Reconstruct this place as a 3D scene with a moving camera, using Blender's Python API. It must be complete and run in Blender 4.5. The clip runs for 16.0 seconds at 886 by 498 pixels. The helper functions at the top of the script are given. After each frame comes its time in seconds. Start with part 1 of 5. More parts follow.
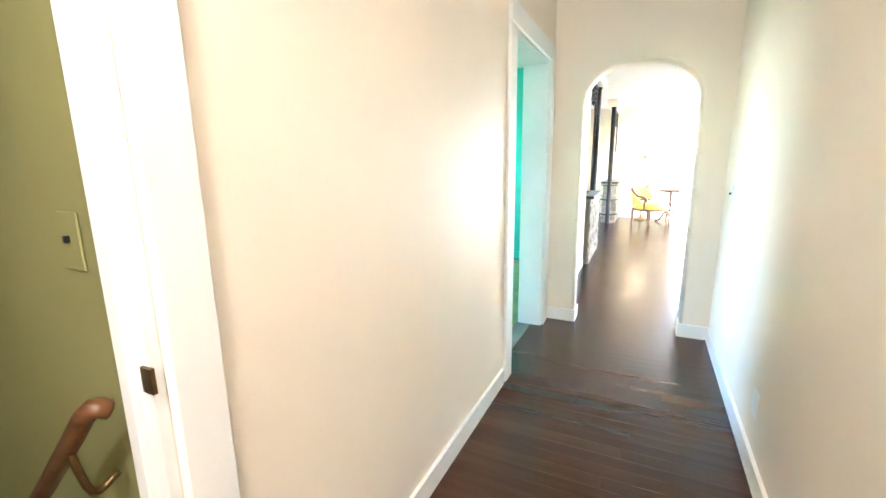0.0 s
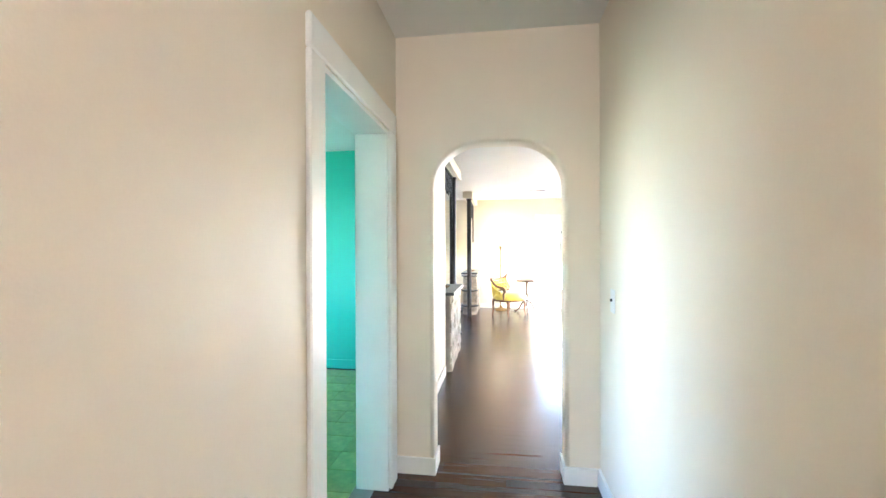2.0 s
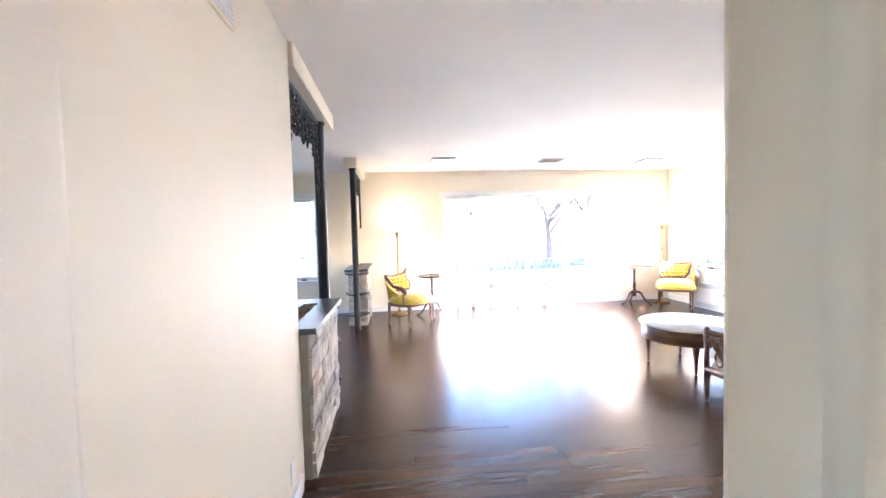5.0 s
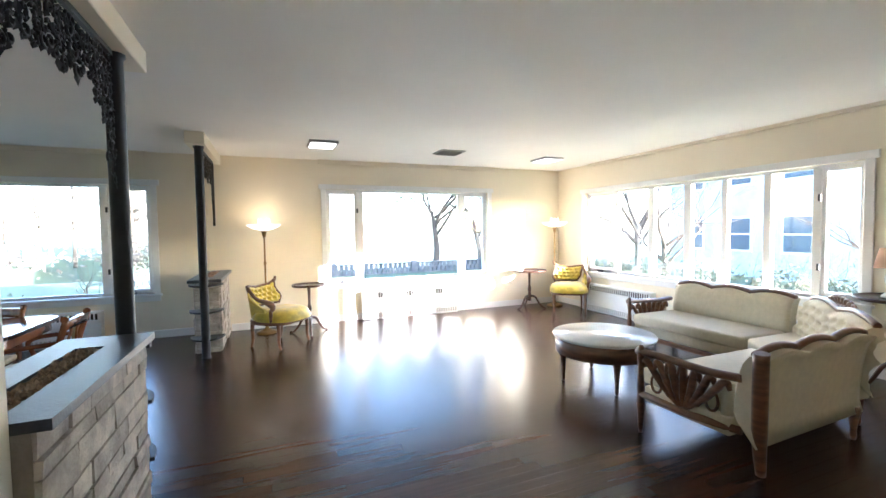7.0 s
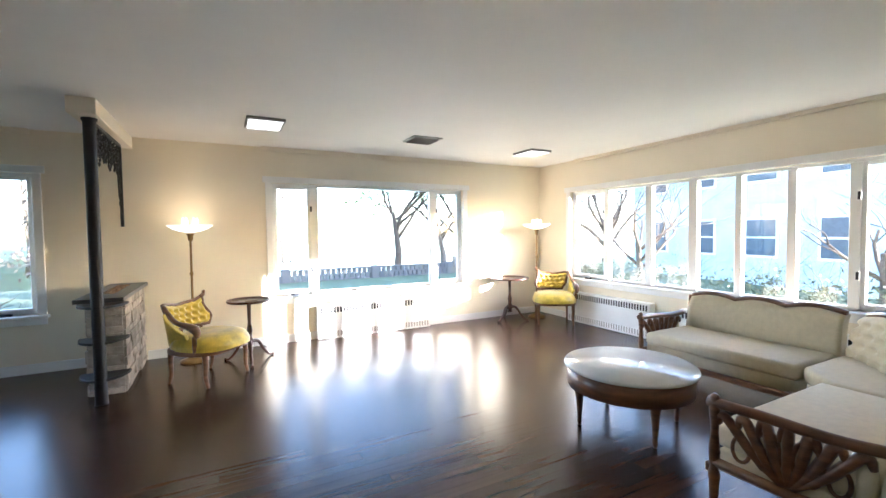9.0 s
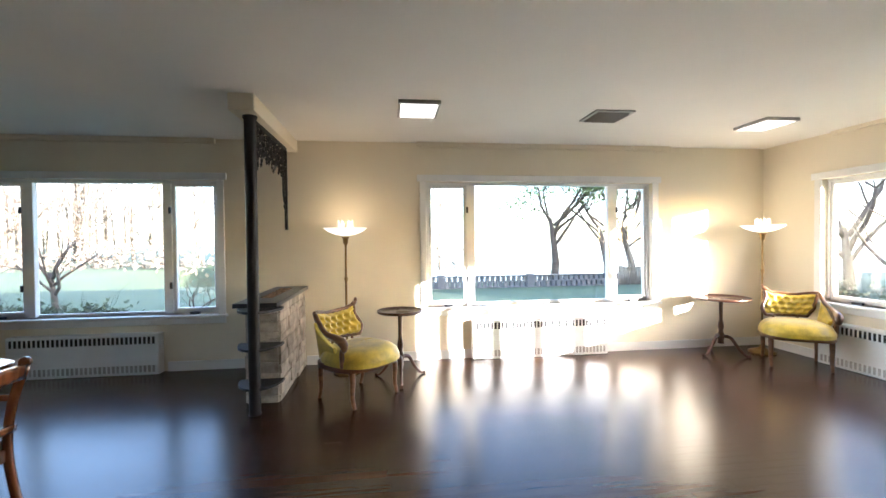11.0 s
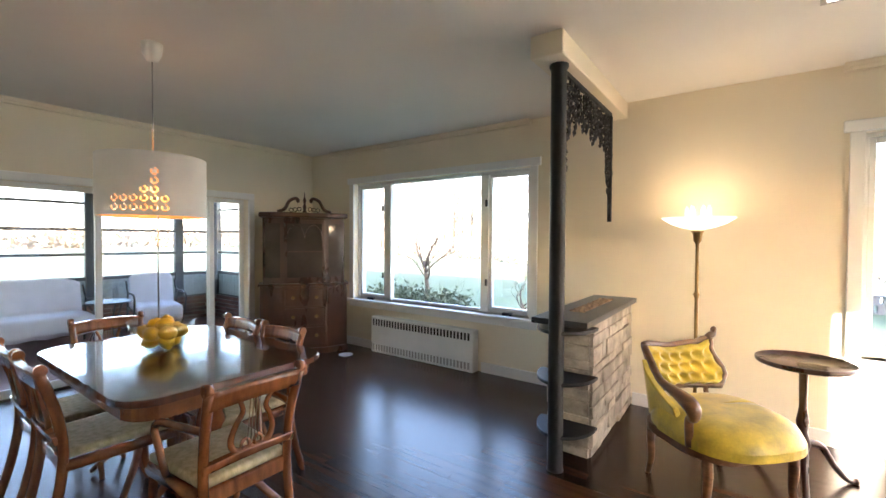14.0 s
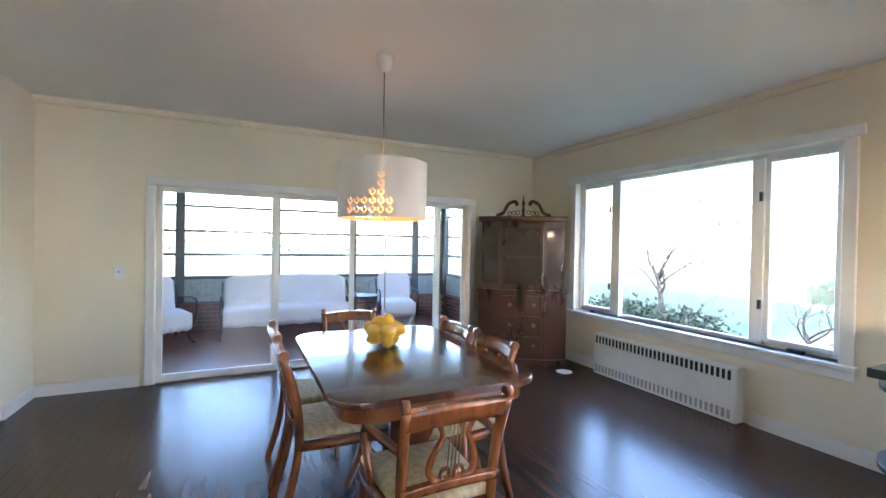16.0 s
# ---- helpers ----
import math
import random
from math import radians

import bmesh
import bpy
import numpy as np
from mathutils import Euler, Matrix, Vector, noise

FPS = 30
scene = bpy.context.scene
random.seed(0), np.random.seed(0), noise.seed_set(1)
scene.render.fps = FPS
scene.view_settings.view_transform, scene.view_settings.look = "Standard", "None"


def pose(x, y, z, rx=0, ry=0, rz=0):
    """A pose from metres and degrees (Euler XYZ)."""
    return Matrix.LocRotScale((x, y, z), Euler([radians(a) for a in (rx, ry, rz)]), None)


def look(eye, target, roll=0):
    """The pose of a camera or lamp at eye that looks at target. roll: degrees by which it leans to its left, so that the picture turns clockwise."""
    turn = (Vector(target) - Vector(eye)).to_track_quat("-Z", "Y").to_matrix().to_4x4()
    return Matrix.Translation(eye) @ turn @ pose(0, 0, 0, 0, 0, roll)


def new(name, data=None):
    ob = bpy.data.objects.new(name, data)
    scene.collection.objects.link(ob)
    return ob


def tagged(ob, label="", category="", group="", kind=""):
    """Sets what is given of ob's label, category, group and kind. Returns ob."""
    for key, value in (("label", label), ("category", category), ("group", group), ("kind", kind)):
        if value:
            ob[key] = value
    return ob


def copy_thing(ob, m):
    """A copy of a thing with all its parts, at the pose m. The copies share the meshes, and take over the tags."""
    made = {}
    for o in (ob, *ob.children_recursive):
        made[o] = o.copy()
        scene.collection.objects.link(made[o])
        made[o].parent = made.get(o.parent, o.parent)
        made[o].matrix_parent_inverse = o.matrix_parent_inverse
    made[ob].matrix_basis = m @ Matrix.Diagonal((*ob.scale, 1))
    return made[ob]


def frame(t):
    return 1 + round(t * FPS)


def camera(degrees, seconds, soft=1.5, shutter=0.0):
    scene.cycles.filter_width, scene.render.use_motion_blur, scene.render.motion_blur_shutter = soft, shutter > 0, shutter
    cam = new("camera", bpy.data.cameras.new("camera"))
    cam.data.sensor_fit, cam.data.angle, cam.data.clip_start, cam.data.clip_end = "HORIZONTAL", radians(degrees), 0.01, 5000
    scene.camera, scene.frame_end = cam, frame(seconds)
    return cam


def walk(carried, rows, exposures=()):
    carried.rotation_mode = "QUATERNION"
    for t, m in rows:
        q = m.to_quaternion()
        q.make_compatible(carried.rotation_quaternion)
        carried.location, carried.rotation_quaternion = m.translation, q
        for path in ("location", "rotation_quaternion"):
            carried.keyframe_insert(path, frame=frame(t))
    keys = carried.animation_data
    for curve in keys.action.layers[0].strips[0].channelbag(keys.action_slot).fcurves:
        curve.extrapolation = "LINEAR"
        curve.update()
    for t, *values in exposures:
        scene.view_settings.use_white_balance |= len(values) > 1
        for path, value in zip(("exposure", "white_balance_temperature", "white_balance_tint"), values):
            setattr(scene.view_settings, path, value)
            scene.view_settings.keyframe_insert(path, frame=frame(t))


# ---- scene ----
cam = camera(92.5, 16.0)
METRES, EYE, TILT, LEAN, TURN = 8.0, 1.5, 0.0, 0.0, 27.5
PATH = [
    (0, (-0.262, 0.25, 1.323), (-1.113, 2.015, 0.923), -0.8),
    (0.5, (-0.232, 0.345, 1.351), (-0.898, 2.217, 1.129), 0.2),
    (1, (-0.26, 0.563, 1.379), (-0.756, 2.5, 1.318), 0.4),
    (1.5, (-0.306, 0.859, 1.366), (-0.674, 2.825, 1.378), 0.6),
    (2, (-0.337, 1.226, 1.37), (-0.613, 3.207, 1.367), -0.2),
    (2.5, (-0.372, 1.624, 1.371), (-0.574, 3.613, 1.321), -0.5),
    (3, (-0.418, 1.988, 1.38), (-0.572, 3.98, 1.283), -1.2),
    (3.5, (-0.416, 2.376, 1.386), (-0.544, 4.369, 1.273), -1.1),
    (4, (-0.424, 2.737, 1.396), (-0.464, 4.733, 1.292), -1.0),
    (4.5, (-0.416, 3.096, 1.42), (-0.331, 5.092, 1.328), -1.3),
    (6.8, (-0.279, 4.265, 1.404), (0.418, 6.138, 1.321), -0.9),
    (7, (-0.263, 4.354, 1.404), (0.481, 6.208, 1.314), -0.8),
    (7.5, (-0.225, 4.587, 1.403), (0.643, 6.386, 1.305), -1.0),
    (8, (-0.172, 4.824, 1.403), (0.768, 6.587, 1.306), -0.7),
    (8.2, (-0.155, 4.921, 1.404), (0.808, 6.672, 1.314), -0.5),
    (10.3, (0.091, 5.917, 1.368), (0.675, 7.83, 1.344), -0.6),
    (10.5, (0.096, 6.008, 1.358), (0.588, 7.947, 1.341), -0.4),
    (11, (0.086, 6.208, 1.361), (0.336, 8.192, 1.325), -0.6),
    (11.5, (0.086, 6.381, 1.353), (0.075, 8.38, 1.304), -0.9),
    (12, (0.077, 6.59, 1.346), (-0.148, 8.576, 1.271), -0.7),
    (12.5, (0.064, 6.821, 1.339), (-0.389, 8.767, 1.252), -0.4),
    (13, (0.032, 7.027, 1.349), (-0.652, 8.905, 1.261), -0.1),
    (13.5, (-0.029, 7.191, 1.336), (-0.947, 8.967, 1.272), 0.3),
    (14, (-0.094, 7.323, 1.349), (-1.257, 8.949, 1.306), 0.3),
    (14.5, (-0.148, 7.424, 1.347), (-1.516, 8.883, 1.328), 0.1),
    (15, (-0.201, 7.5, 1.343), (-1.742, 8.775, 1.347), 0.2),
    (15.5, (-0.269, 7.558, 1.338), (-1.967, 8.616, 1.34), 0.4),
    (16, (-0.395, 7.582, 1.321), (-2.202, 8.439, 1.302), 1.0),
]

EXPOSURES = [(0.0, 6.4, 5300, 12), (1.5, 6.1, 5300, 14), (2.5, 5.85, 5300, 19), (3.4, 5.5, 5250, 27), (4.0, 5.4, 5300, 30), (4.7, 5.4, 5200, 28), (6.8, 4.25, 5250, 14), (8.2, 4.0, 5300, 15), (10.3, 3.65, 5500, 15), (12.5, 3.4, 6000, 17), (14.5, 4.5, 6200, 20), (16.0, 4.65, 5600, 20)]
walk(cam, [(t, look(eye, target, roll)) for t, eye, target, roll in PATH], EXPOSURES)

# ---- world and sun ----
SUN_EL, SUN_WAY = 9.6, Vector((-0.715, 0.70, 0)).normalized()
world = bpy.data.worlds.new("world")
scene.world = world
world.use_nodes = True
wn = world.node_tree.nodes
sky = wn.new("ShaderNodeTexSky")
sky.sky_type, sky.sun_disc = "NISHITA", False
sky.sun_elevation, sky.sun_rotation = radians(SUN_EL + 6), math.atan2(-SUN_WAY.x, -SUN_WAY.y)
sky.air_density, sky.dust_density, sky.ozone_density = 1.0, 1.5, 1.0
wn["Background"].inputs["Strength"].default_value = 0.15
world.node_tree.links.new(sky.outputs[0], wn["Background"].inputs["Color"])
sun = new("sun", bpy.data.lights.new("sun", "SUN"))
sun.data.energy, sun.data.angle, sun.data.color = 5.0, radians(0.6), (1.0, 0.9, 0.76)
sun.matrix_world = look((0, 0, 30), Vector((0, 0, 30)) + SUN_WAY * math.cos(radians(SUN_EL)) - Vector((0, 0, math.sin(radians(SUN_EL)))))


def bulb(name, x, y, z, watts, colour=(1.0, 0.72, 0.42), size=0.05):
    lamp = new(name, bpy.data.lights.new(name, "POINT"))
    lamp.data.energy, lamp.data.color, lamp.data.shadow_soft_size = watts, colour, size
    lamp.location = (x, y, z)
    return lamp


# ---- materials ----
def mat(name, colour, rough=0.5, metal=0.0, var=0.10, scale=6.0, bump=0.04, fine=90.0, stretch=(1, 1, 1), spec=0.5, coat=0.0, piece=0.0, second=None, emit=0.0, sheen=0.0):
    m = bpy.data.materials.new(name)
    m.use_nodes = True
    t = m.node_tree
    n, l = t.nodes, t.links
    b = n["Principled BSDF"]
    co = n.new("ShaderNodeTexCoord")
    mp = n.new("ShaderNodeMapping")
    mp.inputs["Scale"].default_value = stretch
    l.new(co.outputs["Object"], mp.inputs["Vector"])
    big = n.new("ShaderNodeTexNoise")
    big.inputs["Scale"].default_value, big.inputs["Detail"].default_value = scale, 6
    l.new(mp.outputs[0], big.inputs["Vector"])
    small = n.new("ShaderNodeTexNoise")
    small.inputs["Scale"].default_value, small.inputs["Detail"].default_value = fine, 4
    l.new(mp.outputs[0], small.inputs["Vector"])
    mix = n.new("ShaderNodeMix")
    mix.data_type = "RGBA"
    two = second or tuple(c * (1 - 2.2 * var) for c in colour)
    up = colour if second else tuple(min(1, c * (1 + var)) for c in colour)
    mix.inputs["A"].default_value, mix.inputs["B"].default_value = (*two, 1), (*up, 1)
    blend = n.new("ShaderNodeMath")
    blend.operation = "MULTIPLY_ADD"
    l.new(small.outputs["Fac"], blend.inputs[0])
    blend.inputs[1].default_value = 0.45
    ramp = n.new("ShaderNodeMapRange")
    ramp.inputs["From Min"].default_value, ramp.inputs["From Max"].default_value = 0.3, 0.7
    ramp.inputs["To Min"].default_value, ramp.inputs["To Max"].default_value = -0.1, 0.7
    l.new(big.outputs["Fac"], ramp.inputs["Value"])
    l.new(ramp.outputs[0], blend.inputs[2])
    l.new(blend.outputs[0], mix.inputs["Factor"])
    out = mix.outputs["Result"]
    if piece:
        geo, info = n.new("ShaderNodeNewGeometry"), n.new("ShaderNodeObjectInfo")
        add = n.new("ShaderNodeMath")
        l.new(geo.outputs["Random Per Island"], add.inputs[0])
        l.new(info.outputs["Random"], add.inputs[1])
        fr = n.new("ShaderNodeMath")
        fr.operation = "FRACT"
        l.new(add.outputs[0], fr.inputs[0])
        mr = n.new("ShaderNodeMapRange")
        mr.inputs["To Min"].default_value, mr.inputs["To Max"].default_value = 1 - piece, 1 + piece
        l.new(fr.outputs[0], mr.inputs["Value"])
        hs = n.new("ShaderNodeHueSaturation")
        l.new(out, hs.inputs["Color"])
        l.new(mr.outputs[0], hs.inputs["Value"])
        out = hs.outputs[0]
    l.new(out, b.inputs["Base Color"])
    rr = n.new("ShaderNodeMapRange")
    rr.inputs["To Min"].default_value, rr.inputs["To Max"].default_value = max(0.02, rough * 0.85), min(1, rough * 1.15)
    l.new(big.outputs["Fac"], rr.inputs["Value"])
    l.new(rr.outputs[0], b.inputs["Roughness"])
    b.inputs["Metallic"].default_value = metal
    b.inputs["Specular IOR Level"].default_value = spec
    b.inputs["Coat Weight"].default_value = coat
    b.inputs["Sheen Weight"].default_value = sheen
    if emit:
        b.inputs["Emission Color"].default_value = (*colour, 1)
        b.inputs["Emission Strength"].default_value = emit
    if bump:
        bp = n.new("ShaderNodeBump")
        bp.inputs["Strength"].default_value, bp.inputs["Distance"].default_value = min(1, bump * 4), 0.004
        l.new(small.outputs["Fac"], bp.inputs["Height"])
        l.new(bp.outputs[0], b.inputs["Normal"])
    return m


def clear(name, tint=(1, 1, 1), gloss=0.02, share=0.04):
    m = bpy.data.materials.new(name)
    m.use_nodes = True
    n, l = m.node_tree.nodes, m.node_tree.links
    n.remove(n["Principled BSDF"])
    tr, gl, mx = n.new("ShaderNodeBsdfTransparent"), n.new("ShaderNodeBsdfGlossy"), n.new("ShaderNodeMixShader")
    tr.inputs[0].default_value = (*tint, 1)
    gl.inputs["Roughness"].default_value = gloss
    mx.inputs[0].default_value = share
    l.new(tr.outputs[0], mx.inputs[1])
    l.new(gl.outputs[0], mx.inputs[2])
    l.new(mx.outputs[0], n["Material Output"].inputs[0])
    return m


CREAM = mat("cream_wall_paint", (0.82, 0.74, 0.58), 0.55, var=0.03, scale=1.2, bump=0.03, fine=160)
HALLCREAM = mat("warm_hall_paint", (0.82, 0.73, 0.60), 0.5, var=0.03, scale=1.0, bump=0.03, fine=160)
CEIL = mat("ceiling_paint", (0.83, 0.80, 0.75), 0.7, var=0.03, scale=0.8, bump=0.05, fine=120)
TEAL = mat("teal_wall_paint", (0.08, 0.56, 0.42), 0.5, var=0.04, scale=1.5, bump=0.03, fine=160)
OLIVE = mat("olive_stair_paint", (0.28, 0.265, 0.095), 0.6, var=0.04, scale=1.5, bump=0.03, fine=160)
WHITE = mat("white_trim_paint", (0.82, 0.81, 0.78), 0.35, var=0.03, scale=3, bump=0.02)
PLANK = mat("dark_stained_oak", (0.056, 0.026, 0.014), 0.25, var=0.13, scale=3, bump=0.004, fine=14, stretch=(0.5, 9, 1), piece=0.2, spec=0.37)
PLANKBED = mat("floor_joint", (0.012, 0.007, 0.005), 0.6)
GLASS = clear("window_glass")
BOWLGLASS = clear("bowl_glass", (0.97, 0.985, 0.98), share=0.10)
IRON = mat("black_wrought_iron", (0.018, 0.018, 0.02), 0.42, var=0.2, bump=0.06, metal=0.3)
SLATE = mat("dark_slate", (0.05, 0.055, 0.06), 0.35, var=0.25, scale=9, bump=0.08)
STONE = mat("pale_ledge_stone", (0.48, 0.42, 0.345), 0.85, var=0.25, scale=9, bump=0.25, fine=60, piece=0.2)
MORTAR = mat("mortar", (0.30, 0.27, 0.23), 0.95, var=0.15, bump=0.2)
GRAVEL = mat("planter_gravel", (0.30, 0.20, 0.13), 0.9, var=0.3, scale=40, bump=0.3, piece=0.4)
YELLOW = mat("yellow_velvet", (0.62, 0.44, 0.03), 0.42, var=0.2, scale=11, bump=0.08, sheen=0.35)
WALNUT = mat("walnut_frame", (0.16, 0.07, 0.028), 0.3, var=0.3, scale=7, bump=0.04, stretch=(1, 1, 5), coat=0.3)
MAHOG = mat("mahogany", (0.25, 0.085, 0.028), 0.22, var=0.3, scale=6, bump=0.03, stretch=(4, 1, 1), coat=0.5)
DARKWOOD = mat("dark_mahogany", (0.06, 0.02, 0.009), 0.28, var=0.3, scale=6, bump=0.03, stretch=(1, 1, 0.3), coat=0.3)
TABLETOP = mat("polished_table_top", (0.10, 0.035, 0.016), 0.12, var=0.3, scale=5, bump=0.01, stretch=(1, 6, 1), coat=0.6)
LINEN = mat("cream_damask", (0.58, 0.50, 0.34), 0.75, var=0.05, scale=25, bump=0.10, fine=140, sheen=0.2)
BROCADE = mat("floral_brocade", (0.62, 0.52, 0.33), 0.75, var=0.1, scale=38, bump=0.12, fine=160, second=(0.33, 0.27, 0.14))
MARBLE = mat("white_marble", (0.80, 0.78, 0.75), 0.12, var=0.06, scale=5, bump=0.0)
BRASS = mat("aged_brass", (0.26, 0.17, 0.07), 0.35, metal=0.9, var=0.15)
RADW = mat("white_enamel", (0.80, 0.80, 0.78), 0.4, var=0.03, scale=5, bump=0.02)
# Near-black colour stands in for shade inside grille openings.
SLOTSHADE = mat("slot_shade", (0.03, 0.03, 0.03), 0.8)
LAMPGLASS = mat("lit_frosted_glass", (1.0, 0.86, 0.62), 0.4, emit=0.14, bump=0)
PANEL = mat("lit_ceiling_panel", (1.0, 0.93, 0.8), 0.4, emit=0.3, bump=0)
# Crystal emits faintly, in place of the lamplight it would catch.
CRYSTALGLOW = mat("glowing_crystal_drop", (0.95, 0.9, 0.8), 0.08, bump=0, emit=0.04)
METAL = mat("brushed_metal", (0.45, 0.43, 0.4), 0.35, metal=0.9)
SHADE = mat("white_drum_shade", (0.74, 0.70, 0.66), 0.6, var=0.03, scale=8)
# Copper colour plus a weak emission that stands in for the bulb's light.
COPPERGLOW = mat("glowing_copper_lining", (0.85, 0.40, 0.12), 0.3, metal=0.8, emit=0.03)
LEMON = mat("lemon_peel", (0.80, 0.46, 0.02), 0.4, var=0.12, scale=12, bump=0.12, fine=200)
TEALVINYL = mat("teal_vinyl", (0.03, 0.36, 0.32), 0.28, var=0.15, scale=8, bump=0.03)
GREENTILE = mat("green_mottled_tile", (0.42, 0.48, 0.16), 0.35, var=0.2, scale=14, bump=0.04, fine=45, second=(0.20, 0.30, 0.10), piece=0.12)
FORMICA = mat("pale_laminate", (0.62, 0.66, 0.60), 0.2, var=0.05, scale=20)
BLACKP = mat("black_plastic", (0.015, 0.016, 0.018), 0.4, bump=0.01)
CLOTH = mat("white_furniture_cover", (0.80, 0.78, 0.86), 0.8, var=0.05, scale=9, bump=0.1, fine=50)
SUNFLOOR = mat("sunroom_floor", (0.13, 0.055, 0.04), 0.3, var=0.2, scale=5, piece=0.15)
BRICK = mat("red_brick", (0.17, 0.075, 0.055), 0.85, var=0.2, scale=14, bump=0.2, piece=0.3)
ALU = mat("grey_aluminium", (0.07, 0.075, 0.08), 0.5)
RIBGLASS = mat("ribbed_panel", (0.40, 0.45, 0.44), 0.35, var=0.15, scale=20)
GRASS = mat("lawn", (0.095, 0.13, 0.06), 0.9, var=0.3, scale=0.6, bump=0.4, fine=30, second=(0.06, 0.09, 0.05))
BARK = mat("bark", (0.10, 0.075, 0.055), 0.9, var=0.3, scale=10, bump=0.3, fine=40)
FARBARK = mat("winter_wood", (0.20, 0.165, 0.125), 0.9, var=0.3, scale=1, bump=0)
LEAF = mat("green_leaf", (0.10, 0.16, 0.03), 0.6, var=0.3, scale=3, bump=0, piece=0.35)
HEDGE = mat("winter_hedge", (0.05, 0.065, 0.03), 0.8, var=0.3, scale=3, bump=0, piece=0.35)
# Concrete colour is darkened to stand in for shade on the garden wall.
SHADECONCRETE = mat("shade_dark_concrete", (0.11, 0.115, 0.12), 0.9, var=0.15, scale=5, bump=0.15)
SIDING = mat("pale_blue_siding", (0.50, 0.60, 0.66), 0.7, var=0.1, scale=2)
ROOFM = mat("slate_roof", (0.20, 0.24, 0.30), 0.8, var=0.2, scale=3, piece=0.2)
HOUSEGLASS = mat("far_window_glass", (0.10, 0.13, 0.16), 0.08, bump=0)
GREYCLOTH = mat("lamp_shade_cloth", (0.52, 0.30, 0.17), 0.7, emit=0.008, bump=0.05)


# ---- mesh helpers ----
def box(bm, x0, x1, y0, y1, z0, z1, bev=0.0, seg=1):
    vs = [bm.verts.new((x, y, z)) for z in (z0, z1) for x, y in ((x0, y0), (x1, y0), (x1, y1), (x0, y1))]
    fs = [bm.faces.new([vs[i] for i in q]) for q in ((3, 2, 1, 0), (4, 5, 6, 7), (0, 1, 5, 4), (1, 2, 6, 5), (2, 3, 7, 6), (3, 0, 4, 7))]
    if bev:
        bmesh.ops.bevel(bm, geom=list({e for f in fs for e in f.edges}), offset=bev, segments=seg, affect="EDGES", profile=0.5)
    return bm


def one_box(*a, **k):
    return box(bmesh.new(), *a, **k)


def tube(bm, pts, r, seg=8, closed=False):
    pts = [Vector(p) for p in pts]
    n = len(pts)
    rings = []
    ref = None
    for i, p in enumerate(pts):
        if closed:
            d = pts[(i + 1) % n] - pts[i - 1]
        else:
            d = pts[min(i + 1, n - 1)] - pts[max(i - 1, 0)]
        d.normalize()
        if ref is None:
            ref = Vector((0, 0, 1)) if abs(d.z) < 0.9 else Vector((1, 0, 0))
        u = (ref - d * ref.dot(d)).normalized()
        ref = u
        w = d.cross(u)
        rr = r[i] if isinstance(r, (list, tuple)) else r
        rings.append([bm.verts.new(p + (u * math.cos(a) + w * math.sin(a)) * rr) for a in (2 * math.pi * k / seg for k in range(seg))])
    for i in range(n if closed else n - 1):
        a, b = rings[i], rings[(i + 1) % n]
        for k in range(seg):
            bm.faces.new((a[k], a[(k + 1) % seg], b[(k + 1) % seg], b[k])).smooth = True
    if not closed:
        bm.faces.new(rings[0][::-1])
        bm.faces.new(rings[-1])
    return bm


def lathe(bm, prof, cx=0.0, cy=0.0, seg=24):
    rings = [[bm.verts.new((cx + max(r, 0.0005) * math.cos(2 * math.pi * k / seg), cy + max(r, 0.0005) * math.sin(2 * math.pi * k / seg), z)) for k in range(seg)] for r, z in prof]
    for a, b in zip(rings, rings[1:]):
        for k in range(seg):
            bm.faces.new((a[k], a[(k + 1) % seg], b[(k + 1) % seg], b[k])).smooth = True
    bm.faces.new(rings[0][::-1])
    bm.faces.new(rings[-1])
    return bm


def prism(bm, poly, z0, z1, bev=0.0, seg=2):
    a = [bm.verts.new((x, y, z0)) for x, y in poly]
    b = [bm.verts.new((x, y, z1)) for x, y in poly]
    fs = [bm.faces.new(a[::-1]), bm.faces.new(b)]
    n = len(poly)
    for i in range(n):
        fs.append(bm.faces.new((a[i], a[(i + 1) % n], b[(i + 1) % n], b[i])))
    if bev:
        bmesh.ops.bevel(bm, geom=list({e for f in fs[:2] for e in f.edges}), offset=bev, segments=seg, affect="EDGES", profile=0.5)
    return bm


def rounded(x0, x1, y0, y1, r, k=5):
    out = []
    for cx, cy, a in ((x1 - r, y0 + r, -90), (x1 - r, y1 - r, 0), (x0 + r, y1 - r, 90), (x0 + r, y0 + r, 180)):
        out += [(cx + r * math.cos(radians(a + 90 * i / k)), cy + r * math.sin(radians(a + 90 * i / k))) for i in range(k + 1)]
    return out


def spline(pts, n=8):
    """Catmull-Rom through pts."""
    p = [Vector(q) for q in pts]
    p = [p[0] * 2 - p[1]] + p + [p[-1] * 2 - p[-2]]
    out = []
    for i in range(1, len(p) - 2):
        for k in range(n):
            t = k / n
            out.append(0.5 * (2 * p[i] + (p[i + 1] - p[i - 1]) * t + (2 * p[i - 1] - 5 * p[i] + 4 * p[i + 1] - p[i + 2]) * t * t + (3 * p[i] - p[i - 1] - 3 * p[i + 1] + p[i + 2]) * t ** 3))
    return out + [p[-2]]


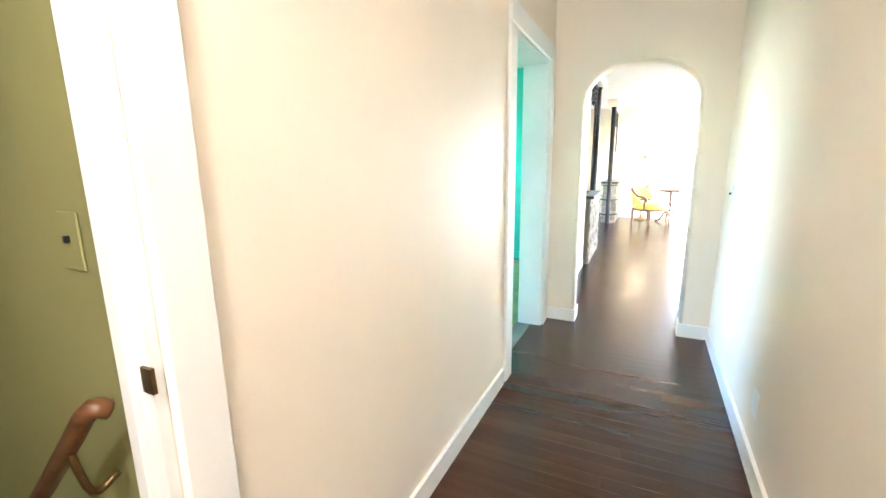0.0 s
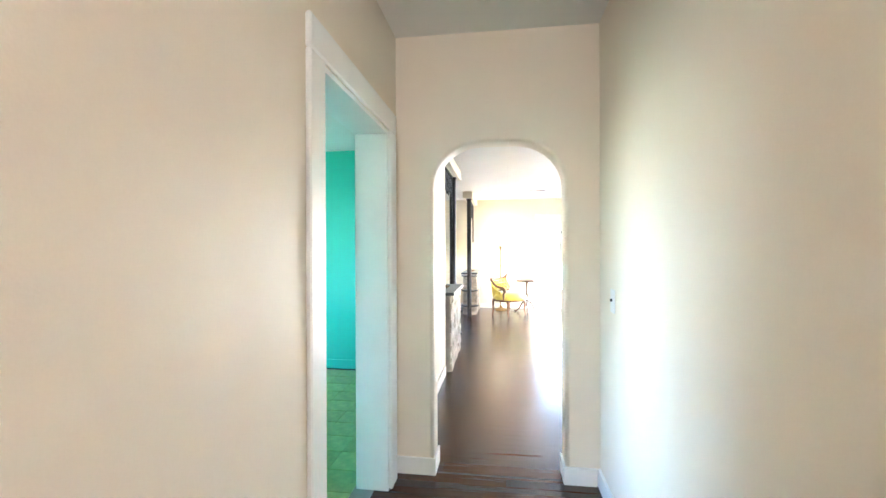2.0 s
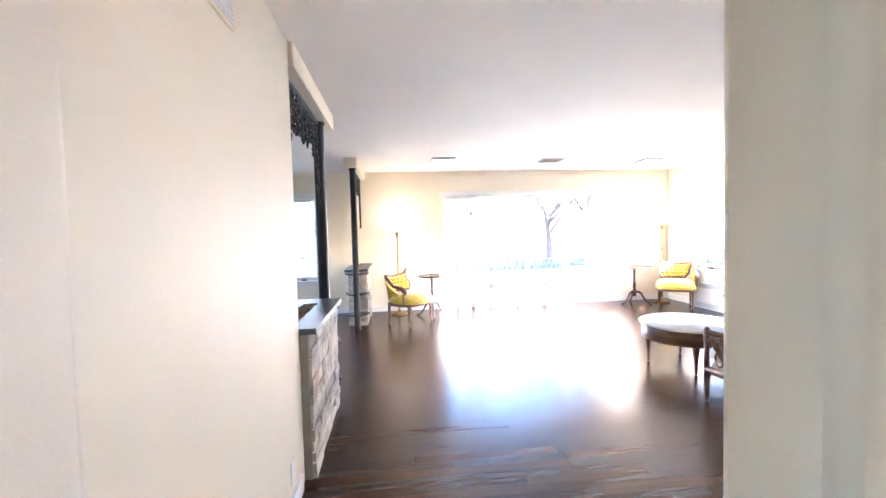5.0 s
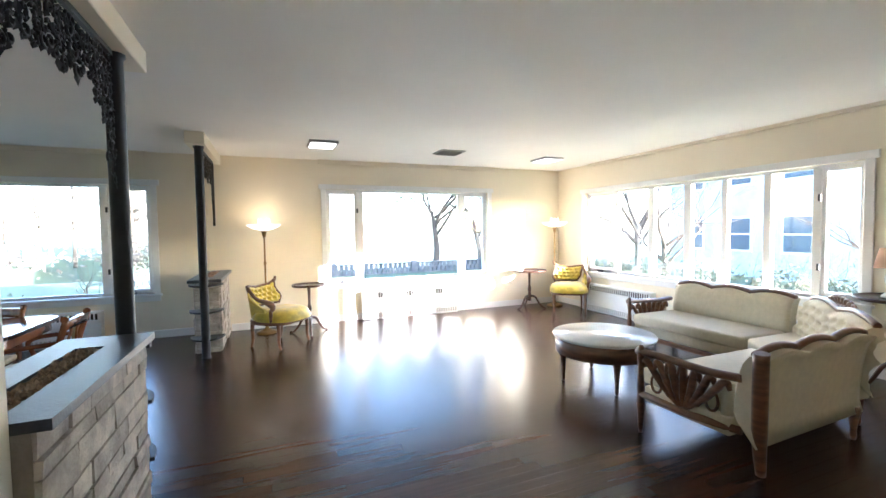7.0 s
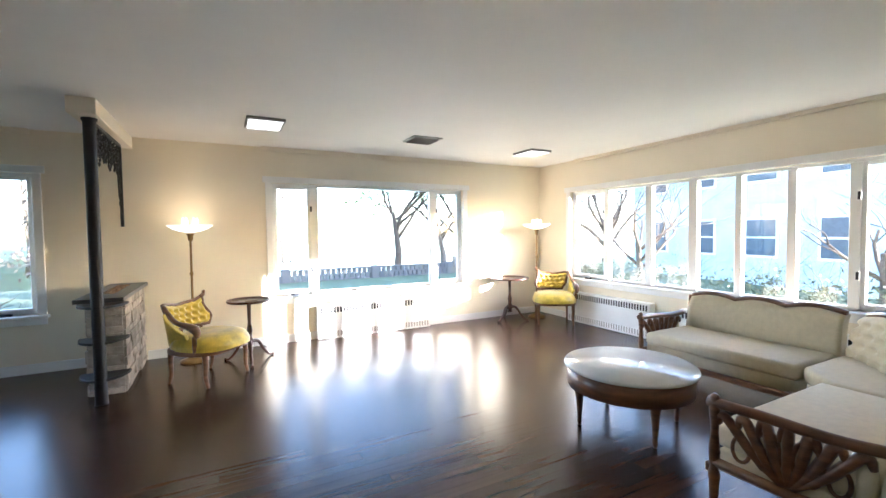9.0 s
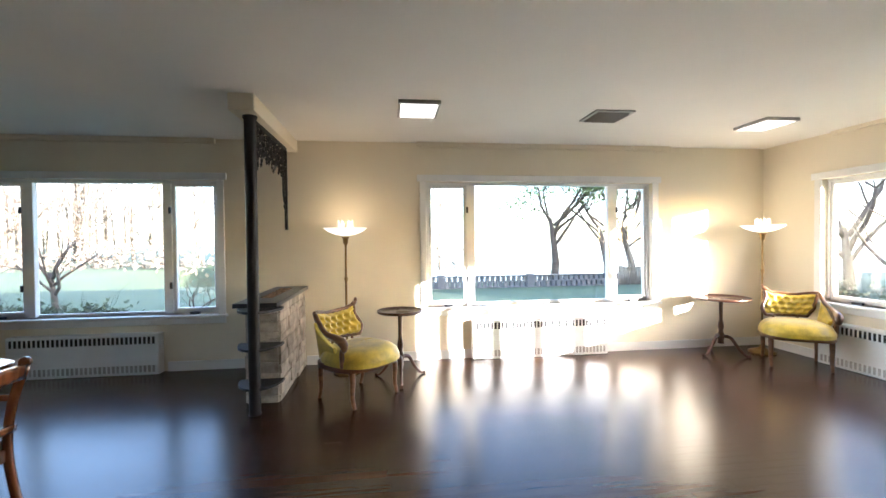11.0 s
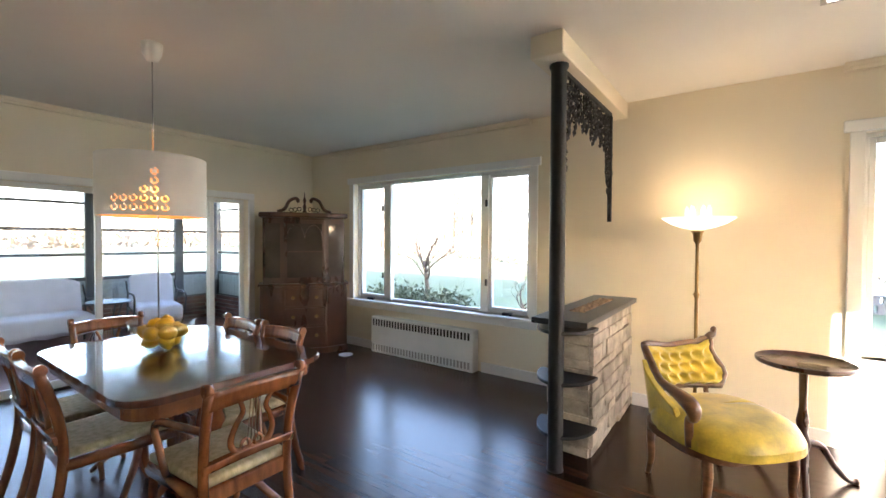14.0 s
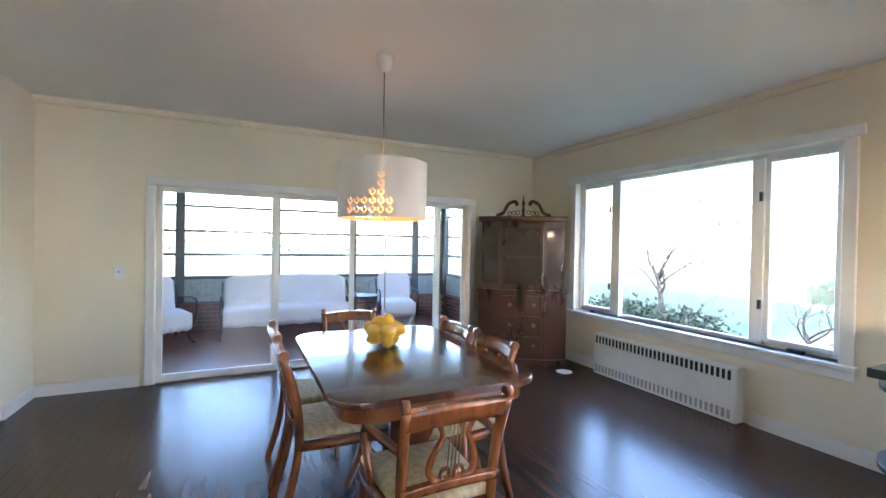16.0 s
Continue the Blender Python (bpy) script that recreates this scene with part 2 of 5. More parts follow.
def sheet(fn, nu, nv, thick=0.0):
    """A grid surface fn(u, v), with a back side thick metres behind it along its own offset fn(u, v, d)."""
    bm = bmesh.new()
    front = [[bm.verts.new(fn(i / nu, j / nv, 0.0)) for j in range(nv + 1)] for i in range(nu + 1)]
    back = [[bm.verts.new(fn(i / nu, j / nv, thick)) for j in range(nv + 1)] for i in range(nu + 1)]
    for i in range(nu):
        for j in range(nv):
            bm.faces.new((front[i][j], front[i + 1][j], front[i + 1][j + 1], front[i][j + 1])).smooth = True
            bm.faces.new((back[i][j + 1], back[i + 1][j + 1], back[i + 1][j], back[i][j])).smooth = True
    for i in range(nu):
        for j, (a, b) in ((0, (front, back)), (nv, (back, front))):
            bm.faces.new((a[i + 1][j], a[i][j], b[i][j], b[i + 1][j]))
    for j in range(nv):
        bm.faces.new((front[0][j], front[0][j + 1], back[0][j + 1], back[0][j]))
        bm.faces.new((front[nu][j + 1], front[nu][j], back[nu][j], back[nu][j + 1]))
    bmesh.ops.recalc_face_normals(bm, faces=bm.faces)
    return bm


def mesh_of(name, bm, material):
    me = bpy.data.meshes.new(name)
    bm.to_mesh(me)
    bm.free()
    me.materials.append(material)
    return me


def part(name, bm, material, parent=None, label=""):
    ob = new(name, mesh_of(name, bm, material))
    ob.parent = parent
    return tagged(ob, label)


def structure(name, bm, material, label, category):
    return tagged(part(name, bm, material), label, category, kind="structure")


def thing(name, label, category, m=None, group=""):
    ob = new(name)
    ob.empty_display_size = 0.1
    if m is not None:
        ob.matrix_world = m
    return tagged(ob, label, category, group)


# ---- plan ----
NORTH, EAST, WEST, SOUTH = 11.075, 4.825, -5.01, 3.93
CH, HH = 2.49, 2.66
DIN_S = 6.03
HW, HE, ARCH = -0.98, 0.22, 3.764


def wall(name, axis, plane0, plane1, a0, a1, z0, z1, holes, material, label):
    """A wall between two planes; axis is the way it runs; holes are (a, b, bottom, top)."""
    bm = bmesh.new()

    def put(p, q, lo, hi):
        if q - p > 1e-4 and hi - lo > 1e-4:
            if axis == "x":
                box(bm, p, q, plane0, plane1, lo, hi)
            else:
                box(bm, plane0, plane1, p, q, lo, hi)
    at = a0
    for a, b, lo, hi in sorted(holes):
        put(at, a, z0, z1)
        put(a, b, z0, lo)
        put(a, b, hi, z1)
        at = b
    put(at, a1, z0, z1)
    return structure(name, bm, material, label, "wall")


NWIN = (-4.17, -1.76, 0.60, 2.05)
DWIN = (0.51, 3.30, 0.60, 2.05)
EWIN = (6.55, 10.33, 0.66, 2.00)
SLIDE = (6.87, 10.13, 0.0, 1.82)
wall_n = wall("wall_north", "x", NORTH, NORTH + 0.2, WEST - 0.2, EAST + 0.2, -0.4, 2.75, [NWIN, DWIN], CREAM, "cream painted plaster wall with two wide windows")
wall_e = wall("wall_east", "y", EAST, EAST + 0.2, SOUTH - 0.2, NORTH, -0.4, 2.75, [EWIN], CREAM, "cream painted plaster wall with a long window band")
wall_w = wall("wall_west", "y", WEST - 0.16, WEST, DIN_S - 0.15, NORTH, -0.4, 2.75, [SLIDE], CREAM, "cream painted wall with wide sliding glass door")
wall_s = wall("wall_south", "x", SOUTH - 0.166, SOUTH, HE + 0.15, EAST, 0, 2.75, [], CREAM, "cream painted plaster wall")
wall_d = wall("wall_dining_south", "x", DIN_S - 0.075, DIN_S, WEST, -1.225, 0, 2.75, [(-4.46, -3.73, 0, 1.99)], CREAM, "cream wall with an open doorway to the kitchen")
wall_k = wall("wall_kitchen_north", "x", DIN_S - 0.15, DIN_S - 0.075, WEST, -1.225, 0, 2.75, [(-4.46, -3.73, 0, 1.99)], TEAL, "teal painted kitchen wall with an open doorway")
wall_p = wall("wall_passage", "y", -1.225, -0.96, SOUTH, DIN_S - 0.15, 0, 2.75, [], CREAM, "cream painted wall beside the arch")
wall_hw = wall("wall_hall_west", "y", -1.06, HW, -1.2, ARCH, 0, 2.75, [(-0.33, 0.64, 0, 2.05), (2.67, 3.57, 0, 2.04)], HALLCREAM, "cream painted hall wall with kitchen and stair doorways")
wall_he = wall("wall_hall_east", "y", HE, HE + 0.15, -1.2, ARCH, 0, 2.75, [], HALLCREAM, "cream painted plain hall wall")
wall_hs = wall("wall_hall_south", "x", -1.35, -1.2, -1.06, HE + 0.15, 0, 2.75, [], HALLCREAM, "cream painted end wall of the hall")
wall_ke = wall("wall_kitchen_east", "y", -1.16, -1.06, 0.70, SOUTH, 0, 2.75, [(2.67, 3.57, 0, 2.04)], TEAL, "teal painted kitchen wall with doorway")
# The opening here is added, out of view, to bring daylight into the kitchen.
wall_kw = wall("wall_kitchen_west", "y", WEST - 0.16, WEST, 0.9, DIN_S - 0.15, -0.4, 2.75, [(1.8, 4.9, 0.8, 2.3)], TEAL, "teal painted kitchen wall with an added, unseen window")
wall_ks = wall("wall_kitchen_south", "x", 0.82, 0.9, WEST, -1.16, -2.5, 2.75, [], TEAL, "teal painted kitchen wall")
wall_st = wall("wall_stair_north", "x", 0.68, 0.80, -4.0, -1.06, -2.5, 2.75, [], OLIVE, "olive painted stairwell wall with handrail")
wall_ss = wall("wall_stair_south", "x", -0.55, -0.42, -4.0, -1.06, -2.5, 2.75, [], OLIVE, "olive painted stairwell wall")
wall_sw = wall("wall_stair_west", "y", -4.15, -4.0, -0.55, 0.80, -2.5, 2.75, [], OLIVE, "olive painted stairwell end wall")

# arch wall, one outline with a round-shouldered opening
ax0, ax1, spring, top = -0.75, 0.025, 1.74, 2.005
rad = top - spring
outline = [(-1.06, 0), (ax0, 0), (ax0, spring)]
outline += [(ax0 + rad * 1.1 * (1 - math.cos(radians(a))), spring + rad * math.sin(radians(a))) for a in range(10, 91, 10)]
outline += [(ax1 - rad * 1.1 * (1 - math.cos(radians(a))), spring + rad * math.sin(radians(a))) for a in range(90, 9, -10)]
outline += [(ax1, spring), (ax1, 0), (HE + 0.15, 0), (HE + 0.15, 2.75), (-1.06, 2.75)]
bm = bmesh.new()
fa = [bm.verts.new((x, ARCH, z)) for x, z in outline]
fb = [bm.verts.new((x, SOUTH, z)) for x, z in outline]
bm.faces.new(fa)
bm.faces.new(fb[::-1])
for i in range(len(outline)):
    j = (i + 1) % len(outline)
    bm.faces.new((fa[j], fa[i], fb[i], fb[j]))
bmesh.ops.recalc_face_normals(bm, faces=bm.faces)
bm.verts.ensure_lookup_table()
arris = [e for e in bm.edges if e.verts[0].co.y == e.verts[1].co.y and all(ax0 - 0.01 < v.co.x < ax1 + 0.01 for v in e.verts) and (e.verts[0].co.z > 0.01 or e.verts[1].co.z > 0.01) and all(v.co.z < 2.2 for v in e.verts)]
bmesh.ops.bevel(bm, geom=arris, offset=0.022, segments=4, affect="EDGES", profile=0.5)
for f in bm.faces:
    f.smooth = len(f.verts) == 4 and f.calc_area() < 0.08
structure("wall_arch", bm, HALLCREAM, "cream plaster wall with a round-shouldered arch opening", "wall")

structure("ceiling", one_box(WEST - 0.2, EAST + 0.2, SOUTH, NORTH + 0.2, CH, CH + 0.28), CEIL, "off-white painted plaster ceiling", "ceiling")
structure("ceiling_hall", one_box(-1.16, HE + 0.15, -1.35, ARCH + 0.1, HH, HH + 0.1), CEIL, "off-white painted hall ceiling", "ceiling")
structure("ceiling_kitchen", one_box(WEST - 0.16, -1.06, 0.8, DIN_S - 0.1, HH + 0.004, HH + 0.1), TEAL, "teal painted kitchen ceiling", "ceiling")
structure("ceiling_stairwell", one_box(-4.15, -1.06, -0.55, 0.8, HH + 0.002, HH + 0.1), OLIVE, "painted stairwell ceiling", "ceiling")
floor = structure("floor", one_box(-1.16, EAST, SOUTH - 0.17, NORTH, -0.3, -0.008), PLANKBED, "dark stained oak strip floor, polished", "floor")
floor_dining = structure("floor_dining", one_box(WEST, -1.16, DIN_S - 0.0, NORTH, -0.3, -0.008), PLANKBED, "dark stained oak strip floor of the dining area", "floor")
floor_hall = structure("floor_hall", one_box(-1.06, HE, -1.2, SOUTH - 0.17, -0.3, -0.008), PLANKBED, "dark stained oak strip floor of the hall", "floor")
floor_kitchen = structure("floor_kitchen", one_box(WEST, -1.06, 0.9, DIN_S - 0.15, -0.3, -0.012), MORTAR, "green mottled tile kitchen floor", "floor")
structure("floor_kitchen_sill", one_box(-4.46, -3.73, DIN_S - 0.15, DIN_S, -0.3, 0.0), PLANKBED, "dark wooden threshold in the kitchen doorway", "threshold")


def run_of(name, boxes, material, label, category="baseboard"):
    bm = bmesh.new()
    for b in boxes:
        box(bm, *b)
    return structure(name, bm, material, label, category)


BB = 0.10
run_of("baseboard", [(WEST, -3.8, NORTH - 0.018, NORTH, 0, BB), (-2.28, -1.13, NORTH - 0.018, NORTH, 0, BB), (-0.84, EAST, NORTH - 0.018, NORTH, 0, BB),
                     (EAST - 0.018, EAST, SOUTH, NORTH - 0.02, 0, BB), (WEST, WEST + 0.018, DIN_S, 6.76, 0, BB), (WEST, WEST + 0.018, 10.24, NORTH - 0.02, 0, BB),
                     (HE + 0.15, EAST - 0.02, SOUTH, SOUTH + 0.018, 0, BB), (-0.96, -0.942, SOUTH, 5.78, 0, BB), (-3.7, -1.26, DIN_S, DIN_S + 0.018, 0, BB), (WEST, -4.5, DIN_S, DIN_S + 0.018, 0, BB)],
       WHITE, "white painted wooden baseboard")
run_of("baseboard_hall", [(HW, HW + 0.016, 0.74, 2.53, 0, BB), (HE - 0.016, HE, -1.2, ARCH, 0, BB), (HW, ax0, ARCH - 0.016, ARCH, 0, BB), (ax1, HE - 0.02, ARCH - 0.016, ARCH, 0, BB),
                          (ax0, ax0 + 0.012, ARCH - 0.016, SOUTH, 0, BB), (ax1 - 0.012, ax1, ARCH - 0.016, SOUTH, 0, BB), (HW, HE - 0.02, -1.2, -1.184, 0, BB)], WHITE, "white painted baseboard of the hall")
run_of("baseboard_kitchen", [(-3.7, -1.16, DIN_S - 0.165, DIN_S - 0.15, 0, BB)], TEAL, "painted baseboard of the kitchen")
run_of("trim_ceiling", [(0.40, 3.51, NORTH - 0.055, NORTH, CH - 0.03, CH), (0.40, 3.51, NORTH - 0.04, NORTH, CH - 0.05, CH - 0.03), (-4.6, -1.76, NORTH - 0.055, NORTH, CH - 0.03, CH), (-4.6, -1.76, NORTH - 0.04, NORTH, CH - 0.05, CH - 0.03), (EAST - 0.055, EAST, 5.2, 10.2, CH - 0.035, CH),
                        (WEST, WEST + 0.055, DIN_S, 10.9, CH - 0.03, CH), (WEST, WEST + 0.04, DIN_S, 10.9, CH - 0.05, CH - 0.03)], CREAM, "slim curtain track moulding under the ceiling", "trim")


# doorway casings
def casing(name, axis, plane, out, a0, a1, z1, w, label, depth=0.022, feet=True):
    ob = thing(name, label, "door casing")
    ob["kind"] = "structure"
    lo, hi = sorted((plane, plane + out * depth))
    for nm, p, q, zz0, zz1 in (("jamb_casing", a0 - w, a0, 0, z1), ("jamb_casing", a1, a1 + w, 0, z1), ("head_casing", a0 - w, a1 + w, z1, z1 + w)):
        b = (p, q, lo, hi, zz0, zz1) if axis == "x" else (lo, hi, p, q, zz0, zz1)
        part(nm, one_box(*b, bev=0.006), WHITE, ob)
    return ob


def lining(name, axis, p0, p1, a0, a1, z1, label, material=WHITE):
    ob = thing(name, label, "door lining")
    ob["kind"] = "structure"
    for nm, p, q, zz0, zz1 in (("side_lining", a0, a0 + 0.02, 0, z1 - 0.02), ("side_lining", a1 - 0.02, a1, 0, z1 - 0.02), ("head_lining", a0, a1, z1 - 0.02, z1)):
        b = (p, q, p0, p1, zz0, zz1) if axis == "x" else (p0, p1, p, q, zz0, zz1)
        part(nm, one_box(*b), material, ob)
    return ob


casing("door_casing_1", "y", HW, 1, 2.67, 3.57, 2.04, 0.12, "white painted casing round the kitchen doorway")
lining("door_lining_1", "y", -1.165, HW + 0.002, 2.67, 3.57, 2.04, "white painted lining of the kitchen doorway")
casing("door_casing_2", "y", HW, 1, -0.33, 0.64, 2.05, 0.10, "white painted casing round the stair doorway")
st = lining("door_lining_2", "y", -1.065, HW + 0.002, -0.33, 0.64, 2.05, "white painted lining of the stair doorway")
part("strike_plate", one_box(-0.995, -0.968, 0.614, 0.6215, 0.955, 1.0), BRASS, st, "brass strike plate")
part("door_stop", one_box(-1.05, -1.015, 0.606, 0.622, 0.0, 2.03, bev=0.003), WHITE, st)
casing("door_casing_3", "y", WEST, 1, 6.87, 10.13, 1.82, 0.075, "white painted casing of the sliding glass door")
lining("door_lining_3", "x", DIN_S - 0.155, DIN_S + 0.004, -4.46, -3.73, 1.99, "white painted lining of the kitchen doorway")


# ---- windows ----
def window(name, axis, inner, out, hole, bars, casements, label, proud=0.02, w=0.075):
    a0, a1, z0, z1 = hole
    ob = thing(name, label, "window")
    ob["kind"] = "structure"

    def bit(nm, p, q, d0, d1, lo, hi, m=WHITE, bev=0.004, parent=None, lab=""):
        u, v = sorted((inner + out * d0, inner + out * d1))
        b = (p, q, u, v, lo, hi) if axis == "x" else (u, v, p, q, lo, hi)
        return part(nm, one_box(*b, bev=bev), m, parent or ob, lab)
    bit("casing", a0 - w, a0, -proud, 0, z0 - 0.02, z1)
    bit("casing", a1, a1 + w, -proud, 0, z0 - 0.02, z1)
    bit("casing", a0 - w - 0.03, a1 + w + 0.03, -proud - 0.01, 0, z1, z1 + w)
    bit("window_sill", a0 - w - 0.02, a1 + w + 0.02, -0.06, 0.10, z0 - 0.03, z0)
    bit("apron", a0 - w, a1 + w, -0.015, 0, z0 - 0.10, z0 - 0.03)
    bit("frame", a0, a1, 0.06, 0.14, z1 - 0.03, z1)
    bit("frame", a0, a1, 0.105, 0.14, z0, z0 + 0.03)
    bit("frame", a0, a0 + 0.03, 0.06, 0.14, z0 + 0.03, z1 - 0.03)
    bit("frame", a1 - 0.03, a1, 0.06, 0.14, z0 + 0.03, z1 - 0.03)
    edges = [a0 + 0.03]
    for p, q in bars:
        bit("mullion", p, q, 0.06, 0.125, z0 + 0.005, z1 - 0.032)
        edges += [p, q]
    edges.append(a1 - 0.03)
    for k in range(0, len(edges), 2):
        p, q = edges[k], edges[k + 1]
        if k // 2 in casements:
            for c in ((p, p + 0.035, z0 + 0.03, z1 - 0.03), (q - 0.035, q, z0 + 0.03, z1 - 0.03), (p + 0.035, q - 0.035, z0 + 0.03, z0 + 0.065), (p + 0.035, q - 0.035, z1 - 0.065, z1 - 0.03)):
                bit("sash", c[0], c[1], 0.075, 0.125, c[2], c[3])
            for zz in (z0 + 0.28, z1 - 0.36):
                side = p if k else q
                bit("latch", side - 0.012, side + 0.012, 0.01, 0.03, zz, zz + 0.07, BLACKP, 0.003, None, "dark metal casement latch")
            bit("crank", (p + q) / 2 - 0.05, (p + q) / 2 + 0.05, 0.02, 0.06, z0, z0 + 0.025, BLACKP, 0.003, None, "dark metal window crank")
        g = bit("pane", p, q, 0.098, 0.102, z0 + 0.03, z1 - 0.03, GLASS, 0.0, None, "clear glass pane")
        g.visible_shadow = False
    return ob


window("window_1", "x", NORTH, 1, NWIN, [(-3.69, -3.60), (-2.34, -2.25)], (0, 2), "white framed picture window with two casements")
window("window_2", "x", NORTH, 1, DWIN, [(0.99, 1.09), (2.75, 2.85)], (0, 2), "white framed wide window with two casements")
window("window_3", "y", EAST, 1, EWIN, [(6.91, 6.99), (7.38, 7.46), (7.87, 7.94), (8.35, 8.46), (8.94, 9.04), (9.63, 9.70)], (0, 6), "white framed long window band of seven lights")
# window_4 is an unseen addition, sized for the kitchen's brightness.
window("window_4", "y", WEST, -1, (1.8, 4.9, 0.8, 2.3), [(3.3, 3.4)], (), "added unseen white framed window that lights the kitchen")

# ---- floor strips, stones and tiles ----
def unit_box(name, material):
    return mesh_of(name, one_box(0, 1, 0, 1, 0, 1), material)


def strips(owner, x0, x1, y0, y1, near, width=0.075):
    """Oak strips that run along x; the near ones are pieces of their own, the rest one mesh."""
    rng = random.Random(5)
    rest = bmesh.new()
    count = 0
    n = int((y1 - y0) / width)
    w = (y1 - y0) / n

    def strip(bm, xa, xb, ya, yb):
        """A board with eased edges whose face leans by a hair."""
        d = rng.gauss(0, 0.00005)
        e = 0.0004
        low = [bm.verts.new((x, y, -0.008)) for x, y in ((xa, ya), (xb, ya), (xb, yb), (xa, yb))]
        mid = [bm.verts.new((v.co.x, v.co.y, -0.0006)) for v in low]
        top = [bm.verts.new((xa + e, ya + e, -d)), bm.verts.new((xb - e, ya + e, -d)), bm.verts.new((xb - e, yb - e, d)), bm.verts.new((xa + e, yb - e, d))]
        bm.faces.new(top)
        for a, b in ((low, mid), (mid, top)):
            for k in range(4):
                bm.faces.new((a[k], a[(k + 1) % 4], b[(k + 1) % 4], b[k]))

    for i in range(n):
        x = x0
        first = True
        while x < x1 - 0.01:
            length = rng.uniform(0.3, 1.7) if first else rng.uniform(0.7, 1.7)
            first = False
            e = min(x + length, x1)
            if x1 - e < 0.25:
                e = x1
            ya, yb = y0 + i * w + 0.0004, y0 + (i + 1) * w - 0.0004
            if near[0] < (x + e) / 2 < near[1] and near[2] < (ya + yb) / 2 < near[3] and count < 280:
                one = bmesh.new()
                strip(one, x + 0.0004, e - 0.0004, ya, yb)
                part("plank", one, PLANK, owner)
                count += 1
            else:
                strip(rest, x + 0.0004, e - 0.0004, ya, yb)
            x = e
    if rest.verts:
        tagged(part("planks", rest, PLANK, owner), kind="stuff")
    else:
        rest.free()


strips(floor, -1.16, EAST, SOUTH - 0.17, NORTH, (-1.2, 2.4, 4.0, 9.5))
strips(floor_dining, WEST, -1.16, DIN_S, NORTH, (-6, 0, 5, 12))
strips(floor_hall, -1.06, HE, -1.2, SOUTH - 0.17, (-1.1, 0.3, -0.2, 4))


def tiles(owner, x0, x1, y0, y1, size, z, material, gap=0.004):
    me = mesh_of("tile", one_box(0, size - gap, 0, size - gap, -0.012, 0, bev=0.002), material)
    for i in range(int((x1 - x0) / size) + 1):
        for j in range(int((y1 - y0) / size) + 1):
            if x0 + (i + 1) * size < x1 + 0.1 and y0 + (j + 1) * size < y1 + 0.1:
                ob = new("tile", me)
                ob.parent = owner
                ob.location = (x0 + i * size, y0 + j * size, z)


tiles(floor_kitchen, -4.4, -1.08, 1.9, DIN_S - 0.16, 0.23, 0.0, GREENTILE)

# ---- outdoors ----
GROUND = -0.45


def fall(x, y):
    return min(14.0, max(0.0, y - 25.0) * 0.6) * min(1, max(0, (x + 14) / 10))


bm = bmesh.new()
N = 120
grid = [[bm.verts.new((-300 + 600 * (i / N), -250 + 600 * (j / N), GROUND - fall(-300 + 600 * i / N, -250 + 600 * j / N))) for j in range(N + 1)] for i in range(N + 1)]
for i in range(N):
    for j in range(N):
        bm.faces.new((grid[i][j], grid[i + 1][j], grid[i + 1][j + 1], grid[i][j + 1])).smooth = True
structure("ground", bm, GRASS, "mown winter lawn reaching to the horizon", "lawn")


# Made-up glossy sheet reflects the sky, standing in for white haze past the garden.
bm = bmesh.new()
bm.faces.new([bm.verts.new(v) for v in ((-12, 34, -6.5), (900, 34, -6.5), (900, 1500, -6.5), (-12, 1500, -6.5))])
structure("haze_reflector", bm, mat("reflector_sheet", (0.25, 0.3, 0.33), 0.12, var=0.05, bump=0.1, fine=3), "added reflecting sheet standing in for white haze beyond the garden", "river")


def limb(bm, rng, p, d, length, r, depth, seg=5, spread=0.55, tips=None):
    pts, rs = [p.copy()], [r]
    q, way = p.copy(), d.copy()
    for k in range(4):
        way = (way + Vector((rng.gauss(0, 0.2), rng.gauss(0, 0.2), rng.gauss(0.04, 0.12)))).normalized()
        q = q + way * length / 4
        pts.append(q.copy())
        rs.append(r * (1 - 0.4 * (k + 1) / 4))
    tube(bm, pts, rs, seg)
    if depth == 0:
        if tips is not None:
            tips.append(q)
        return
    for k in range(rng.choice((2, 3, 3, 4))):
        a = rng.uniform(0, 6.283)
        side = Vector((math.cos(a), math.sin(a), rng.uniform(-0.1, 0.6)))
        limb(bm, rng, pts[rng.choice((2, 3, 4))], (way * (1 - spread) + side * spread).normalized(), length * rng.uniform(0.6, 0.85), rs[-1] * rng.uniform(0.45, 0.75), depth - 1, max(3, seg - 1), spread, tips)


def leaves(bm, rng, centre, spread, count, size):
    for _ in range(count):
        p = centre + Vector((rng.gauss(0, spread), rng.gauss(0, spread), rng.gauss(0, spread * 0.7)))
        u = Vector((rng.gauss(0, 1), rng.gauss(0, 1), rng.gauss(0, 1))).normalized() * size
        v = u.orthogonal().normalized() * size * 0.5
        bm.faces.new([bm.verts.new(p + w) for w in (-u, v, u, -v)])


